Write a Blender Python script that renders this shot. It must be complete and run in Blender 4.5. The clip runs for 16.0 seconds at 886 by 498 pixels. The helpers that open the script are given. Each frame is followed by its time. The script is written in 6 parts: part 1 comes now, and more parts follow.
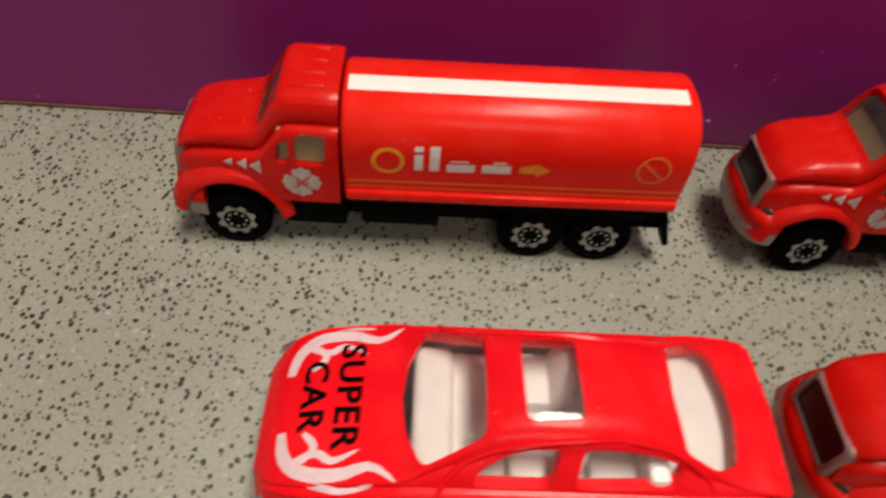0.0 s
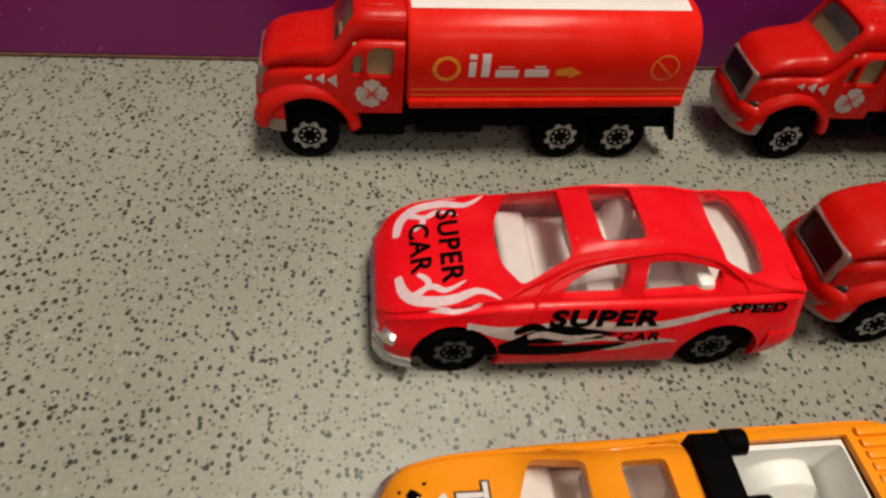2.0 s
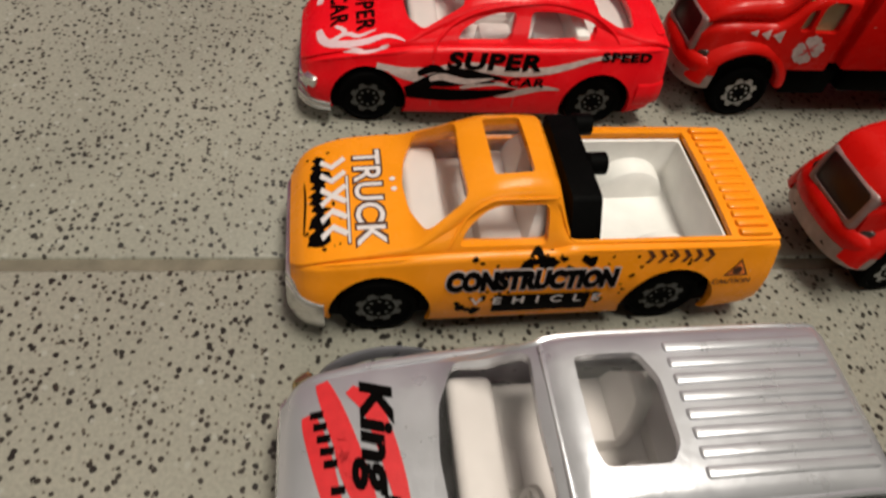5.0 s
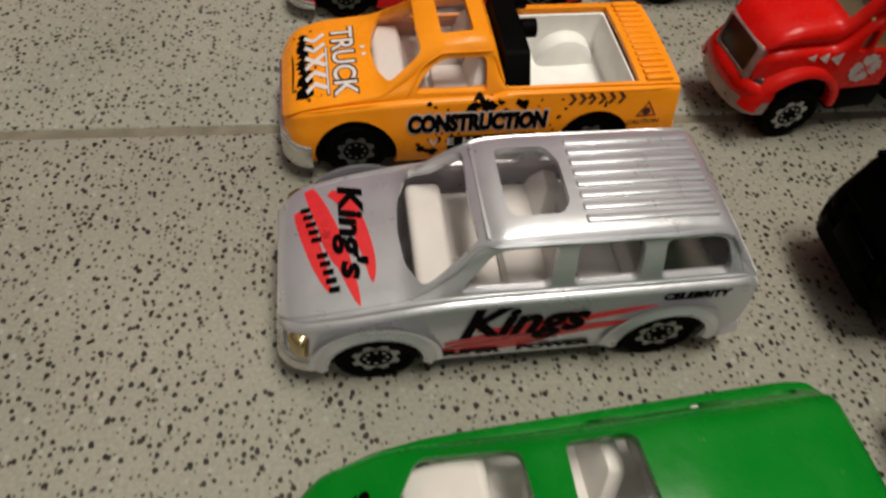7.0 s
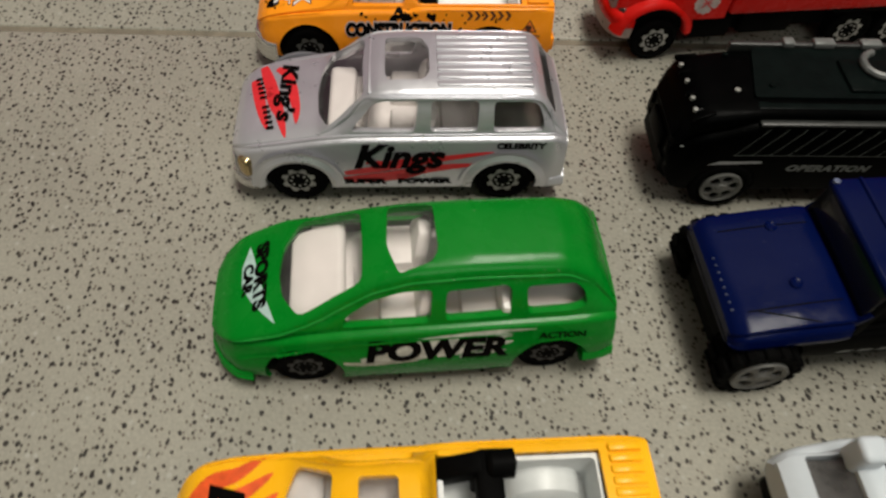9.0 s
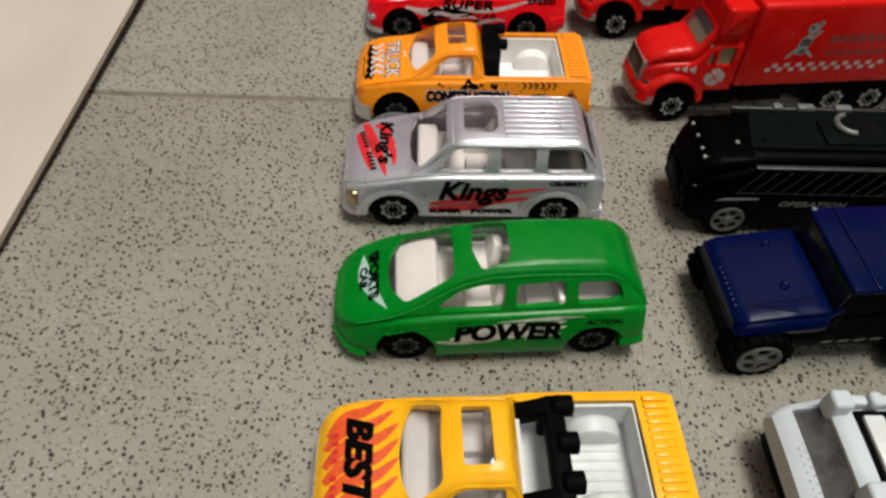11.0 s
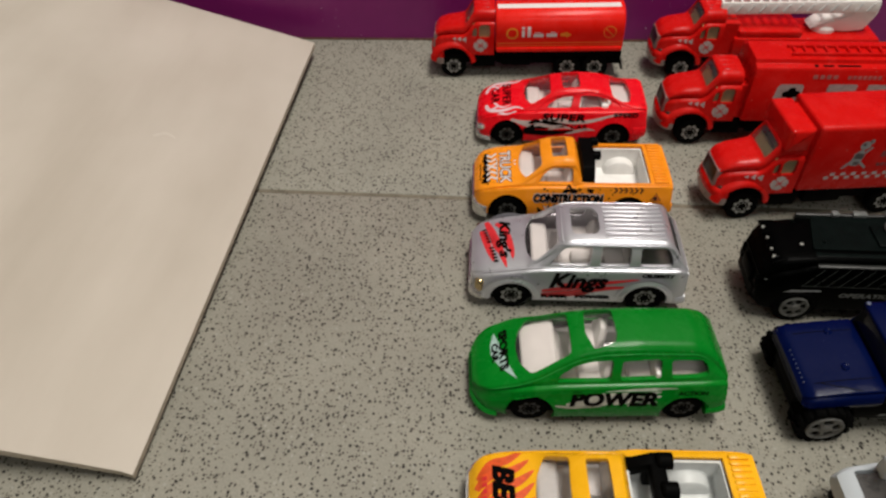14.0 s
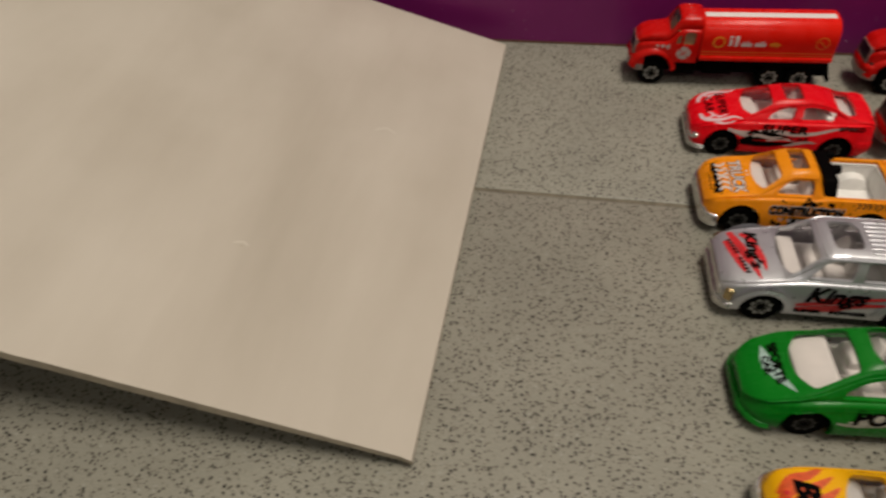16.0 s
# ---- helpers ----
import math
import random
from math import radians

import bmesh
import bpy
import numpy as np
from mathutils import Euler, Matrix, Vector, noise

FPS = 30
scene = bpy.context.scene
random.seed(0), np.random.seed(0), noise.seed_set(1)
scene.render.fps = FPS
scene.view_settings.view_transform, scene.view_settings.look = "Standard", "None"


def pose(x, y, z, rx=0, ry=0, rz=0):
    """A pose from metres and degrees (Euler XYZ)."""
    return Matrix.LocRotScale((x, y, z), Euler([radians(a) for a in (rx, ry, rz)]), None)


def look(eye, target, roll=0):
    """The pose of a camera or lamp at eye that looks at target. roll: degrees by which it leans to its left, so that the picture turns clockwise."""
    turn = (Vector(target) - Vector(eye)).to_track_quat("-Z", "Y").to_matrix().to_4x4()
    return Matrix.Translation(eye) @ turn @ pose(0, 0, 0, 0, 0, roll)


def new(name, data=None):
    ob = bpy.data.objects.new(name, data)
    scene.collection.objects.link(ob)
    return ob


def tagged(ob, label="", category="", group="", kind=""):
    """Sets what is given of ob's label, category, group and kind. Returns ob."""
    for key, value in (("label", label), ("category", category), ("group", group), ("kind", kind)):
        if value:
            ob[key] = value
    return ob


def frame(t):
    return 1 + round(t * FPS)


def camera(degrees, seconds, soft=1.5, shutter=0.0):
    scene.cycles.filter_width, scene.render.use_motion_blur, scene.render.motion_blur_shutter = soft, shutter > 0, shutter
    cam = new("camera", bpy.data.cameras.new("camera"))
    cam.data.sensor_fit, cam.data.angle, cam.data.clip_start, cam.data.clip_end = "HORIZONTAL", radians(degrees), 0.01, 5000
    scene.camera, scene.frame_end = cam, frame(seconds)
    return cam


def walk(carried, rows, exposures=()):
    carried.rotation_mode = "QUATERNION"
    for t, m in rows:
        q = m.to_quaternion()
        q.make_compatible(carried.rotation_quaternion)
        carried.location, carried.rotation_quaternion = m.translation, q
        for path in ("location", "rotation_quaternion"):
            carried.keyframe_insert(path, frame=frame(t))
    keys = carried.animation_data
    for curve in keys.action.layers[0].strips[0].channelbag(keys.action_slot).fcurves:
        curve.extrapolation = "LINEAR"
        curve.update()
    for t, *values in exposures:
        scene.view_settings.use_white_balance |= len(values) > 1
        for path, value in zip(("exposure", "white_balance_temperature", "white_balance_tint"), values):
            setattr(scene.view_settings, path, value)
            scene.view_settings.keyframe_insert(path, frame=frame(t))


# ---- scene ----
cam = camera(65.45, 16.0, soft=2.45, shutter=0.5)
PATH = [
    (0, (0.00034, 0.00641, 0.09926), (0.00834, 0.13629, -0.05263), 6.93),
    (0.5, (-0.01747, 0.00690, 0.09210), (0.00505, 0.13526, -0.05961), 9.82),
    (1, (-0.01919, -0.00200, 0.09431), (0.00312, 0.12801, -0.05602), 8.57),
    (1.5, (-0.01866, -0.01314, 0.09355), (0.00499, 0.11717, -0.05631), 8.40),
    (2, (-0.02082, -0.02270, 0.09860), (0.00216, 0.10840, -0.05068), 7.79),
    (2.5, (-0.02146, -0.02754, 0.10005), (0.00075, 0.10362, -0.04929), 7.36),
    (3, (-0.02011, -0.03653, 0.10053), (0.00330, 0.09395, -0.04923), 8.03),
    (3.5, (-0.01740, -0.04506, 0.09570), (0.00692, 0.08271, -0.05623), 9.13),
    (4, (-0.01362, -0.05170, 0.09496), (0.01178, 0.07506, -0.05763), 9.08),
    (4.5, (-0.01162, -0.06042, 0.09133), (0.01353, 0.06440, -0.06290), 8.66),
    (5, (-0.01010, -0.06600, 0.08858), (0.01725, 0.05822, -0.06576), 9.66),
    (5.2, (-0.00974, -0.06931, 0.08792), (0.01721, 0.05399, -0.06722), 9.44),
    (7.5, (-0.00184, -0.11086, 0.09791), (0.02073, 0.00434, -0.06402), 6.13),
    (8, (0.00320, -0.12645, 0.10003), (0.02313, -0.01283, -0.06335), 5.96),
    (8.5, (0.00977, -0.13723, 0.10843), (0.02225, -0.02509, -0.05670), 4.66),
    (9, (0.02001, -0.14500, 0.11845), (0.02849, -0.03263, -0.04678), 4.26),
    (9.2, (0.02157, -0.15018, 0.12022), (0.02908, -0.03876, -0.04570), 4.53),
    (11.5, (0.00102, -0.18185, 0.14779), (0.00098, -0.04948, -0.00213), 1.82),
    (12, (-0.00365, -0.18589, 0.15401), (-0.00778, -0.05131, 0.00612), 0.78),
    (12.5, (-0.00430, -0.19031, 0.16053), (-0.01396, -0.05216, 0.01624), -1.27),
    (13, (-0.00744, -0.19362, 0.16867), (-0.01815, -0.05496, 0.02494), -1.06),
    (13.5, (-0.00853, -0.19538, 0.17403), (-0.02127, -0.05641, 0.03076), -1.66),
    (14, (-0.01248, -0.20026, 0.17734), (-0.02528, -0.06044, 0.03492), -1.37),
    (14.5, (-0.02105, -0.20164, 0.17840), (-0.03624, -0.06160, 0.03642), -1.37),
    (15, (-0.03358, -0.20521, 0.18048), (-0.05049, -0.06476, 0.03910), -1.25),
    (15.5, (-0.05336, -0.20988, 0.18057), (-0.07475, -0.06917, 0.04005), -1.62),
    (16, (-0.07692, -0.20945, 0.17865), (-0.10373, -0.07037, 0.03744), -2.26),
]
walk(cam, [(t, look(eye, target, roll)) for t, eye, target, roll in PATH], [(0, 0.25, 6500, 10), (1, 0.24, 6500, 10), (2, 0.08, 6550, 10), (3.5, 0.06, 6500, 10), (5, 0.10, 6350, 10), (7.5, 0.00, 6350, 10), (9.2, 0.14, 6200, 11), (12, 0.22, 6000, 12), (13, 0.11, 6050, 13), (14.5, 0.0, 6200, 13), (15, -0.06, 6300, 13), (16, -0.32, 6550, 13)])

# ---------------------------------------------------------------- light
from mathutils import bvhtree

world = bpy.data.worlds.new("room_air")
scene.world = world
world.use_nodes = True
world.node_tree.nodes["Background"].inputs[0].default_value = (0.95, 0.97, 1.0, 1)
world.node_tree.nodes["Background"].inputs[1].default_value = 0.02
scene.view_settings.exposure = 0.0

MM = 0.001


def area_lamp(name, eye, target, sx, sy, power, colour):
    data = bpy.data.lights.new(name, "AREA")
    data.shape, data.size, data.size_y, data.energy, data.color = "RECTANGLE", sx, sy, power, colour
    ob = new(name, data)
    ob.matrix_world = look(eye, target)
    return ob


area_lamp("ceiling_tube_light", (0.34, -0.12, 1.92), (0.0, -0.05, 0), 0.9, 0.4, 36, (1.0, 0.93, 0.79))
# Added fill from the south to brighten flanks; the room has no window there.
area_lamp("south_fill_light", (0.22, -1.40, 1.20), (0.0, 0.0, 0.0), 0.8, 0.7, 6, (1.0, 0.96, 0.85))


# ---------------------------------------------------------------- materials
def node_mat(name):
    m = bpy.data.materials.new(name)
    m.use_nodes = True
    nt = m.node_tree
    return m, nt, nt.nodes["Principled BSDF"]


def ramp(nt, a, b, ca, cb):
    r = nt.nodes.new("ShaderNodeValToRGB")
    r.color_ramp.elements[0].position, r.color_ramp.elements[1].position = a, b
    r.color_ramp.elements[0].color, r.color_ramp.elements[1].color = (*ca, 1), (*cb, 1)
    return r


def mix_rgb(nt, fac, a, b):
    n = nt.nodes.new("ShaderNodeMix")
    n.data_type = "RGBA"
    for sock, val in ((0, fac), (6, a), (7, b)):
        if hasattr(val, "is_linked"):
            nt.links.new(val, n.inputs[sock])
        elif sock == 0:
            n.inputs[0].default_value = val
        else:
            n.inputs[sock].default_value = (*val, 1)
    return n.outputs[2]


def coords(nt, scale, warp=0.0, warp_scale=1.0):
    tc = nt.nodes.new("ShaderNodeTexCoord")
    mp = nt.nodes.new("ShaderNodeMapping")
    mp.inputs["Scale"].default_value = scale if hasattr(scale, "__len__") else (scale,) * 3
    nt.links.new(tc.outputs["Object"], mp.inputs["Vector"])
    if not warp:
        return mp.outputs["Vector"]
    nz = nt.nodes.new("ShaderNodeTexNoise")
    nz.inputs["Scale"].default_value = warp_scale
    nt.links.new(mp.outputs["Vector"], nz.inputs["Vector"])
    ma = nt.nodes.new("ShaderNodeVectorMath")
    ma.operation = "MULTIPLY_ADD"
    ma.inputs[1].default_value = (warp,) * 3
    nt.links.new(nz.outputs["Color"], ma.inputs[0])
    nt.links.new(mp.outputs["Vector"], ma.inputs[2])
    return ma.outputs["Vector"]


def noise_tex(nt, scale, detail=3.0, vec=None, rough=0.55):
    n = nt.nodes.new("ShaderNodeTexNoise")
    n.inputs["Scale"].default_value, n.inputs["Detail"].default_value, n.inputs["Roughness"].default_value = scale, detail, rough
    nt.links.new(vec if vec is not None else coords(nt, 1.0), n.inputs["Vector"])
    return n.outputs["Fac"]


def bump(nt, bsdf, height, strength, dist):
    b = nt.nodes.new("ShaderNodeBump")
    b.inputs["Strength"].default_value, b.inputs["Distance"].default_value = strength, dist
    nt.links.new(height, b.inputs["Height"])
    nt.links.new(b.outputs["Normal"], bsdf.inputs["Normal"])


def paint(name, colour, rough=0.26, metal=0.0, coat=0.08, wear=0.5, dust=(0.55, 0.52, 0.48)):
    """Sprayed toy enamel: soft orange peel, a film of dust and tiny chips."""
    m, nt, b = node_mat(name)
    film = ramp(nt, 0.45, 0.85, (0, 0, 0), (1, 1, 1))
    nt.links.new(noise_tex(nt, 120, 5), film.inputs[0])
    dark = tuple(c * 0.86 for c in colour)
    tone = ramp(nt, 0.3, 0.7, dark, colour)
    nt.links.new(noise_tex(nt, 60, 3), tone.inputs[0])
    chips = ramp(nt, 0.735, 0.76, (0, 0, 0), (1, 1, 1))
    nt.links.new(noise_tex(nt, 900, 2), chips.inputs[0])
    f = nt.nodes.new("ShaderNodeMath")
    f.operation = "MULTIPLY"
    f.inputs[1].default_value = 0.05 * wear
    nt.links.new(film.outputs[0], f.inputs[0])
    g = nt.nodes.new("ShaderNodeMath")
    g.operation = "MULTIPLY_ADD"
    g.inputs[1].default_value = 0.5 * wear
    nt.links.new(chips.outputs[0], g.inputs[0])
    nt.links.new(f.outputs[0], g.inputs[2])
    nt.links.new(mix_rgb(nt, g.outputs[0], tone.outputs[0], dust), b.inputs["Base Color"])
    rr = ramp(nt, 0.3, 0.8, (rough * 0.85,) * 3, (min(1, rough * 1.35),) * 3)
    nt.links.new(noise_tex(nt, 250, 4), rr.inputs[0])
    nt.links.new(rr.outputs[0], b.inputs["Roughness"])
    b.inputs["Metallic"].default_value = metal
    b.inputs["Specular IOR Level"].default_value = 0.12
    b.inputs["Coat Weight"].default_value, b.inputs["Coat Roughness"].default_value = coat, 0.12
    bump(nt, b, noise_tex(nt, 700, 2), 0.12, 0.0003)
    return m


def plain(name, colour, rough=0.5, metal=0.0, vary=0.2, scale=300, bumpy=0.15):
    m, nt, b = node_mat(name)
    tone = ramp(nt, 0.3, 0.7, tuple(c * (1 - vary) for c in colour), colour)
    nt.links.new(noise_tex(nt, scale, 4), tone.inputs[0])
    nt.links.new(tone.outputs[0], b.inputs["Base Color"])
    b.inputs["Roughness"].default_value, b.inputs["Metallic"].default_value = rough, metal
    bump(nt, b, noise_tex(nt, scale * 3, 3), bumpy, 0.0003)
    return m


def matt(name, colour, rough):
    m = plain(name, colour, rough, vary=0.4, bumpy=0.25)
    m.node_tree.nodes["Principled BSDF"].inputs["Specular IOR Level"].default_value = 0.02
    return m


def clear_plastic(name, tint, scuff=0.0, gloss_rough=0.06):
    m = bpy.data.materials.new(name)
    m.use_nodes = True
    nt = m.node_tree
    nt.nodes.clear()
    out = nt.nodes.new("ShaderNodeOutputMaterial")
    tr, gl, fr, mx = (nt.nodes.new(k) for k in ("ShaderNodeBsdfTransparent", "ShaderNodeBsdfGlossy", "ShaderNodeFresnel", "ShaderNodeMixShader"))
    tr.inputs[0].default_value = (*tint, 1)
    gl.inputs["Roughness"].default_value = gloss_rough
    fr.inputs["IOR"].default_value = 1.5
    haze, df = nt.nodes.new("ShaderNodeMixShader"), nt.nodes.new("ShaderNodeBsdfDiffuse")
    df.inputs[0].default_value = (0.75, 0.72, 0.70, 1)
    cloud = ramp(nt, 0.35, 0.75, (scuff * 0.5,) * 3, (scuff * 1.4,) * 3)
    nt.links.new(noise_tex(nt, 220, 4), cloud.inputs[0])
    nt.links.new(cloud.outputs[0], haze.inputs[0])
    nt.links.new(tr.outputs[0], haze.inputs[1])
    nt.links.new(df.outputs[0], haze.inputs[2])
    nt.links.new(fr.outputs[0], mx.inputs[0])
    nt.links.new(haze.outputs[0], mx.inputs[1])
    nt.links.new(gl.outputs[0], mx.inputs[2])
    nt.links.new(mx.outputs[0], out.inputs[0])
    return m


def terrazzo(name):
    """Grey speckled tile: black and brown chips of about a millimetre, pale chips and a cloudy ground."""
    m, nt, b = node_mat(name)
    cloud = ramp(nt, 0.3, 0.72, (0.254, 0.247, 0.208), (0.316, 0.306, 0.258))
    nt.links.new(noise_tex(nt, 22, 5), cloud.inputs[0])
    fine = ramp(nt, 0.35, 0.65, (0.86, 0.86, 0.86), (1.06, 1.05, 1.03))
    nt.links.new(noise_tex(nt, 1500, 3), fine.inputs[0])
    mul = nt.nodes.new("ShaderNodeMix")
    mul.data_type, mul.blend_type = "RGBA", "MULTIPLY"
    mul.inputs[0].default_value = 1.0
    nt.links.new(cloud.outputs[0], mul.inputs[6])
    nt.links.new(fine.outputs[0], mul.inputs[7])
    col = mul.outputs[2]
    for scale, keep, size, soft, dark in (((1100, 1000, 1000), 0.55, 0.21, 0.13, (0.090, 0.076, 0.058)), ((780, 680, 720), 0.40, 0.25, 0.08, (0.026, 0.021, 0.016)),
                                          ((590, 500, 520), 0.60, 0.22, 0.07, (0.014, 0.012, 0.010)), ((700, 650, 700), 0.90, 0.22, 0.16, (0.33, 0.325, 0.285))):
        v = nt.nodes.new("ShaderNodeTexVoronoi")
        v.inputs["Scale"].default_value, v.inputs["Randomness"].default_value = 1.0, 1.0
        nt.links.new(coords(nt, scale, 0.35, 2.0), v.inputs["Vector"])
        sep = nt.nodes.new("ShaderNodeSeparateColor")
        nt.links.new(v.outputs["Color"], sep.inputs[0])
        on = nt.nodes.new("ShaderNodeMath")
        on.operation, on.inputs[1].default_value = "GREATER_THAN", keep
        nt.links.new(sep.outputs[0], on.inputs[0])
        spot = ramp(nt, size, size + soft, (1, 1, 1), (0, 0, 0))
        nt.links.new(v.outputs["Distance"], spot.inputs[0])
        both = nt.nodes.new("ShaderNodeMath")
        both.operation = "MULTIPLY"
        nt.links.new(on.outputs[0], both.inputs[0])
        nt.links.new(spot.outputs[0], both.inputs[1])
        col = mix_rgb(nt, both.outputs[0], col, dark)
    nt.links.new(col, b.inputs["Base Color"])
    rr = ramp(nt, 0.3, 0.75, (0.34,) * 3, (0.52,) * 3)
    nt.links.new(noise_tex(nt, 35, 4), rr.inputs[0])
    nt.links.new(rr.outputs[0], b.inputs["Roughness"])
    bump(nt, b, noise_tex(nt, 500, 4), 0.06, 0.0004)
    return m


def card_purple(name):
    m, nt, b = node_mat(name)
    base = ramp(nt, 0.3, 0.75, (0.205, 0.010, 0.135), (0.252, 0.015, 0.168))
    nt.links.new(noise_tex(nt, 14, 4), base.inputs[0])
    flute = nt.nodes.new("ShaderNodeTexWave")
    flute.inputs["Scale"].default_value, flute.inputs["Distortion"].default_value = 55, 0.6
    nt.links.new(coords(nt, 1.0), flute.inputs["Vector"])
    where = ramp(nt, 0.56, 0.70, (0, 0, 0), (1, 1, 1))
    nt.links.new(noise_tex(nt, 28, 2), where.inputs[0])
    fleck = ramp(nt, 0.68, 0.71, (0, 0, 0), (1, 1, 1))
    nt.links.new(noise_tex(nt, 620, 3), fleck.inputs[0])
    f = nt.nodes.new("ShaderNodeMath")
    f.operation = "MULTIPLY"
    nt.links.new(where.outputs[0], f.inputs[0])
    nt.links.new(fleck.outputs[0], f.inputs[1])
    nt.links.new(mix_rgb(nt, f.outputs[0], base.outputs[0], (0.75, 0.66, 0.75)), b.inputs["Base Color"])
    b.inputs["Roughness"].default_value = 0.36
    bump(nt, b, flute.outputs["Fac"], 0.05, 0.0006)
    return m


def board_wood(name):
    m, nt, b = node_mat(name)
    grain = ramp(nt, 0.25, 0.8, (0.425, 0.375, 0.312), (0.545, 0.492, 0.425))
    nt.links.new(noise_tex(nt, 1.0, 6, coords(nt, (30, 7, 30), 0.5, 0.6)), grain.inputs[0])
    stain = ramp(nt, 0.45, 0.75, (0, 0, 0), (1, 1, 1))
    nt.links.new(noise_tex(nt, 9, 4), stain.inputs[0])
    f = nt.nodes.new("ShaderNodeMath")
    f.operation, f.inputs[1].default_value = "MULTIPLY", 0.6
    nt.links.new(stain.outputs[0], f.inputs[0])
    nt.links.new(mix_rgb(nt, f.outputs[0], grain.outputs[0], (0.60, 0.55, 0.485)), b.inputs["Base Color"])
    b.inputs["Roughness"].default_value = 0.55
    bump(nt, b, noise_tex(nt, 1.0, 5, coords(nt, (400, 60, 400))), 0.08, 0.0005)
    return m


RED = paint("red_enamel", (0.64, 0.007, 0.004))
RED_CAR = paint("crimson_enamel", (0.86, 0.006, 0.013))
TANK_RED = paint("red_tank_plastic", (0.84, 0.014, 0.006), rough=0.28)
ORANGE = paint("orange_enamel", (0.95, 0.31, 0.010))
YELLOW = paint("yellow_enamel", (0.92, 0.46, 0.006))
GREEN = paint("green_enamel", (0.002, 0.185, 0.012), wear=0.35, dust=(0.45, 0.5, 0.4))
GREEN_WORN = paint("worn_green_edge", (0.012, 0.24, 0.03), wear=1.6, dust=(0.5, 0.6, 0.45))
SILVER = paint("silver_enamel", (0.60, 0.60, 0.64), rough=0.30, metal=0.62, wear=0.4)
BLUE = paint("navy_enamel", (0.0004, 0.0035, 0.040), rough=0.20, coat=0.0, wear=0.1, dust=(0.3, 0.33, 0.45))
BLUE.node_tree.nodes["Principled BSDF"].inputs["Specular IOR Level"].default_value = 0.09
BLACK_PAINT = paint("black_enamel", (0.0006, 0.0007, 0.0007), rough=0.34, coat=0.0, wear=0.05, dust=(0.25, 0.25, 0.25))
BLACK_PAINT.node_tree.nodes["Principled BSDF"].inputs["Specular IOR Level"].default_value = 0.015
GUNMETAL = matt("dark_grey_plastic", (0.004, 0.0065, 0.006), 0.3)
RIM_SILVER = plain("silver_wheel_paint", (0.15, 0.15, 0.14), 0.5, metal=0.15, vary=0.3)
WHITE_PLASTIC = plain("white_plastic", (0.88, 0.86, 0.83), 0.42, vary=0.08)
GREY_PLASTIC = plain("pale_grey_plastic", (0.66, 0.68, 0.67), 0.42, vary=0.15)
CREAM_PLASTIC = plain("cream_plastic", (0.50, 0.42, 0.20), 0.45)
BLACK_PLASTIC = matt("black_plastic", (0.0025, 0.0025, 0.0025), 0.5)
RUBBER = matt("black_rubber", (0.003, 0.003, 0.003), 0.7)
CHROME = plain("dull_chrome", (0.74, 0.72, 0.70), 0.24, metal=0.9)
RIM_PRINT = plain("silver_print", (0.42, 0.41, 0.38), 0.5, vary=0.5)
BRASS = plain("yellowed_chrome", (0.50, 0.38, 0.20), 0.22, metal=0.9)
# Silver print darkened to carry the shade of deeply recessed wheels.
RIM_SHADED = plain("shaded_silver_print", (0.015, 0.013, 0.012), 0.5, vary=0.5)
RIM_DIM = plain("dulled_silver_print", (0.085, 0.085, 0.08), 0.5, vary=0.5)
BUMPER_GREY = plain("dull_bumper_paint", (0.40, 0.31, 0.29), 0.4, metal=0.25, vary=0.4)
GRILLE_RED = plain("dark_grille", (0.014, 0.006, 0.006), 0.35)
FRAME_PINK = plain("worn_pale_trim", (0.34, 0.22, 0.21), 0.4, metal=0.15, vary=0.4)
LAMP_DARK = plain("dark_headlight_plastic", (0.045, 0.030, 0.026), 0.25, vary=0.5, scale=700)
GLASS = clear_plastic("clear_plastic", (0.82, 0.77, 0.77), 0.05)
SMOKE = clear_plastic("smoked_plastic", (0.16, 0.16, 0.17), 0.12)
INK_BLACK = matt("black_print", (0.003, 0.0025, 0.0025), 0.5)
INK_WHITE = plain("white_print", (0.74, 0.68, 0.68), 0.4, vary=0.12, scale=900)
INK_PINK = plain("pale_pink_print", (0.78, 0.56, 0.60), 0.4, vary=0.14, scale=900)
INK_RED = plain("red_print", (0.66, 0.025, 0.03), 0.4, vary=0.15, scale=900)
INK_ORANGE = plain("orange_print", (0.85, 0.20, 0.02), 0.4, vary=0.2, scale=900)
INK_BRUSH = plain("worn_white_print", (0.62, 0.64, 0.58), 0.5, vary=0.5, scale=500)
INK_FLAME = plain("red_orange_print", (0.80, 0.10, 0.015), 0.45, vary=0.3, scale=700)
INK_GREY = plain("grey_print", (0.36, 0.36, 0.36), 0.5, vary=0.35, scale=900)
INK_BROWN = plain("brown_print", (0.075, 0.020, 0.005), 0.5, vary=0.4, scale=900)
INK_PALE = plain("faded_white_print", (0.60, 0.50, 0.48), 0.5, vary=0.35, scale=900)
TILE = terrazzo("speckled_terrazzo")
GROUT = plain("dirty_grout", (0.20, 0.175, 0.13), 0.85, vary=0.4, scale=200, bumpy=0.5)
PURPLE = card_purple("purple_card")
CARD_EDGE = plain("frayed_card_edge", (0.20, 0.085, 0.055), 0.8, vary=0.6, scale=400)
BOARD = board_wood("pale_board")
BOARD_EDGE = plain("board_edge", (0.52, 0.45, 0.35), 0.8, vary=0.35, scale=150, bumpy=0.5)
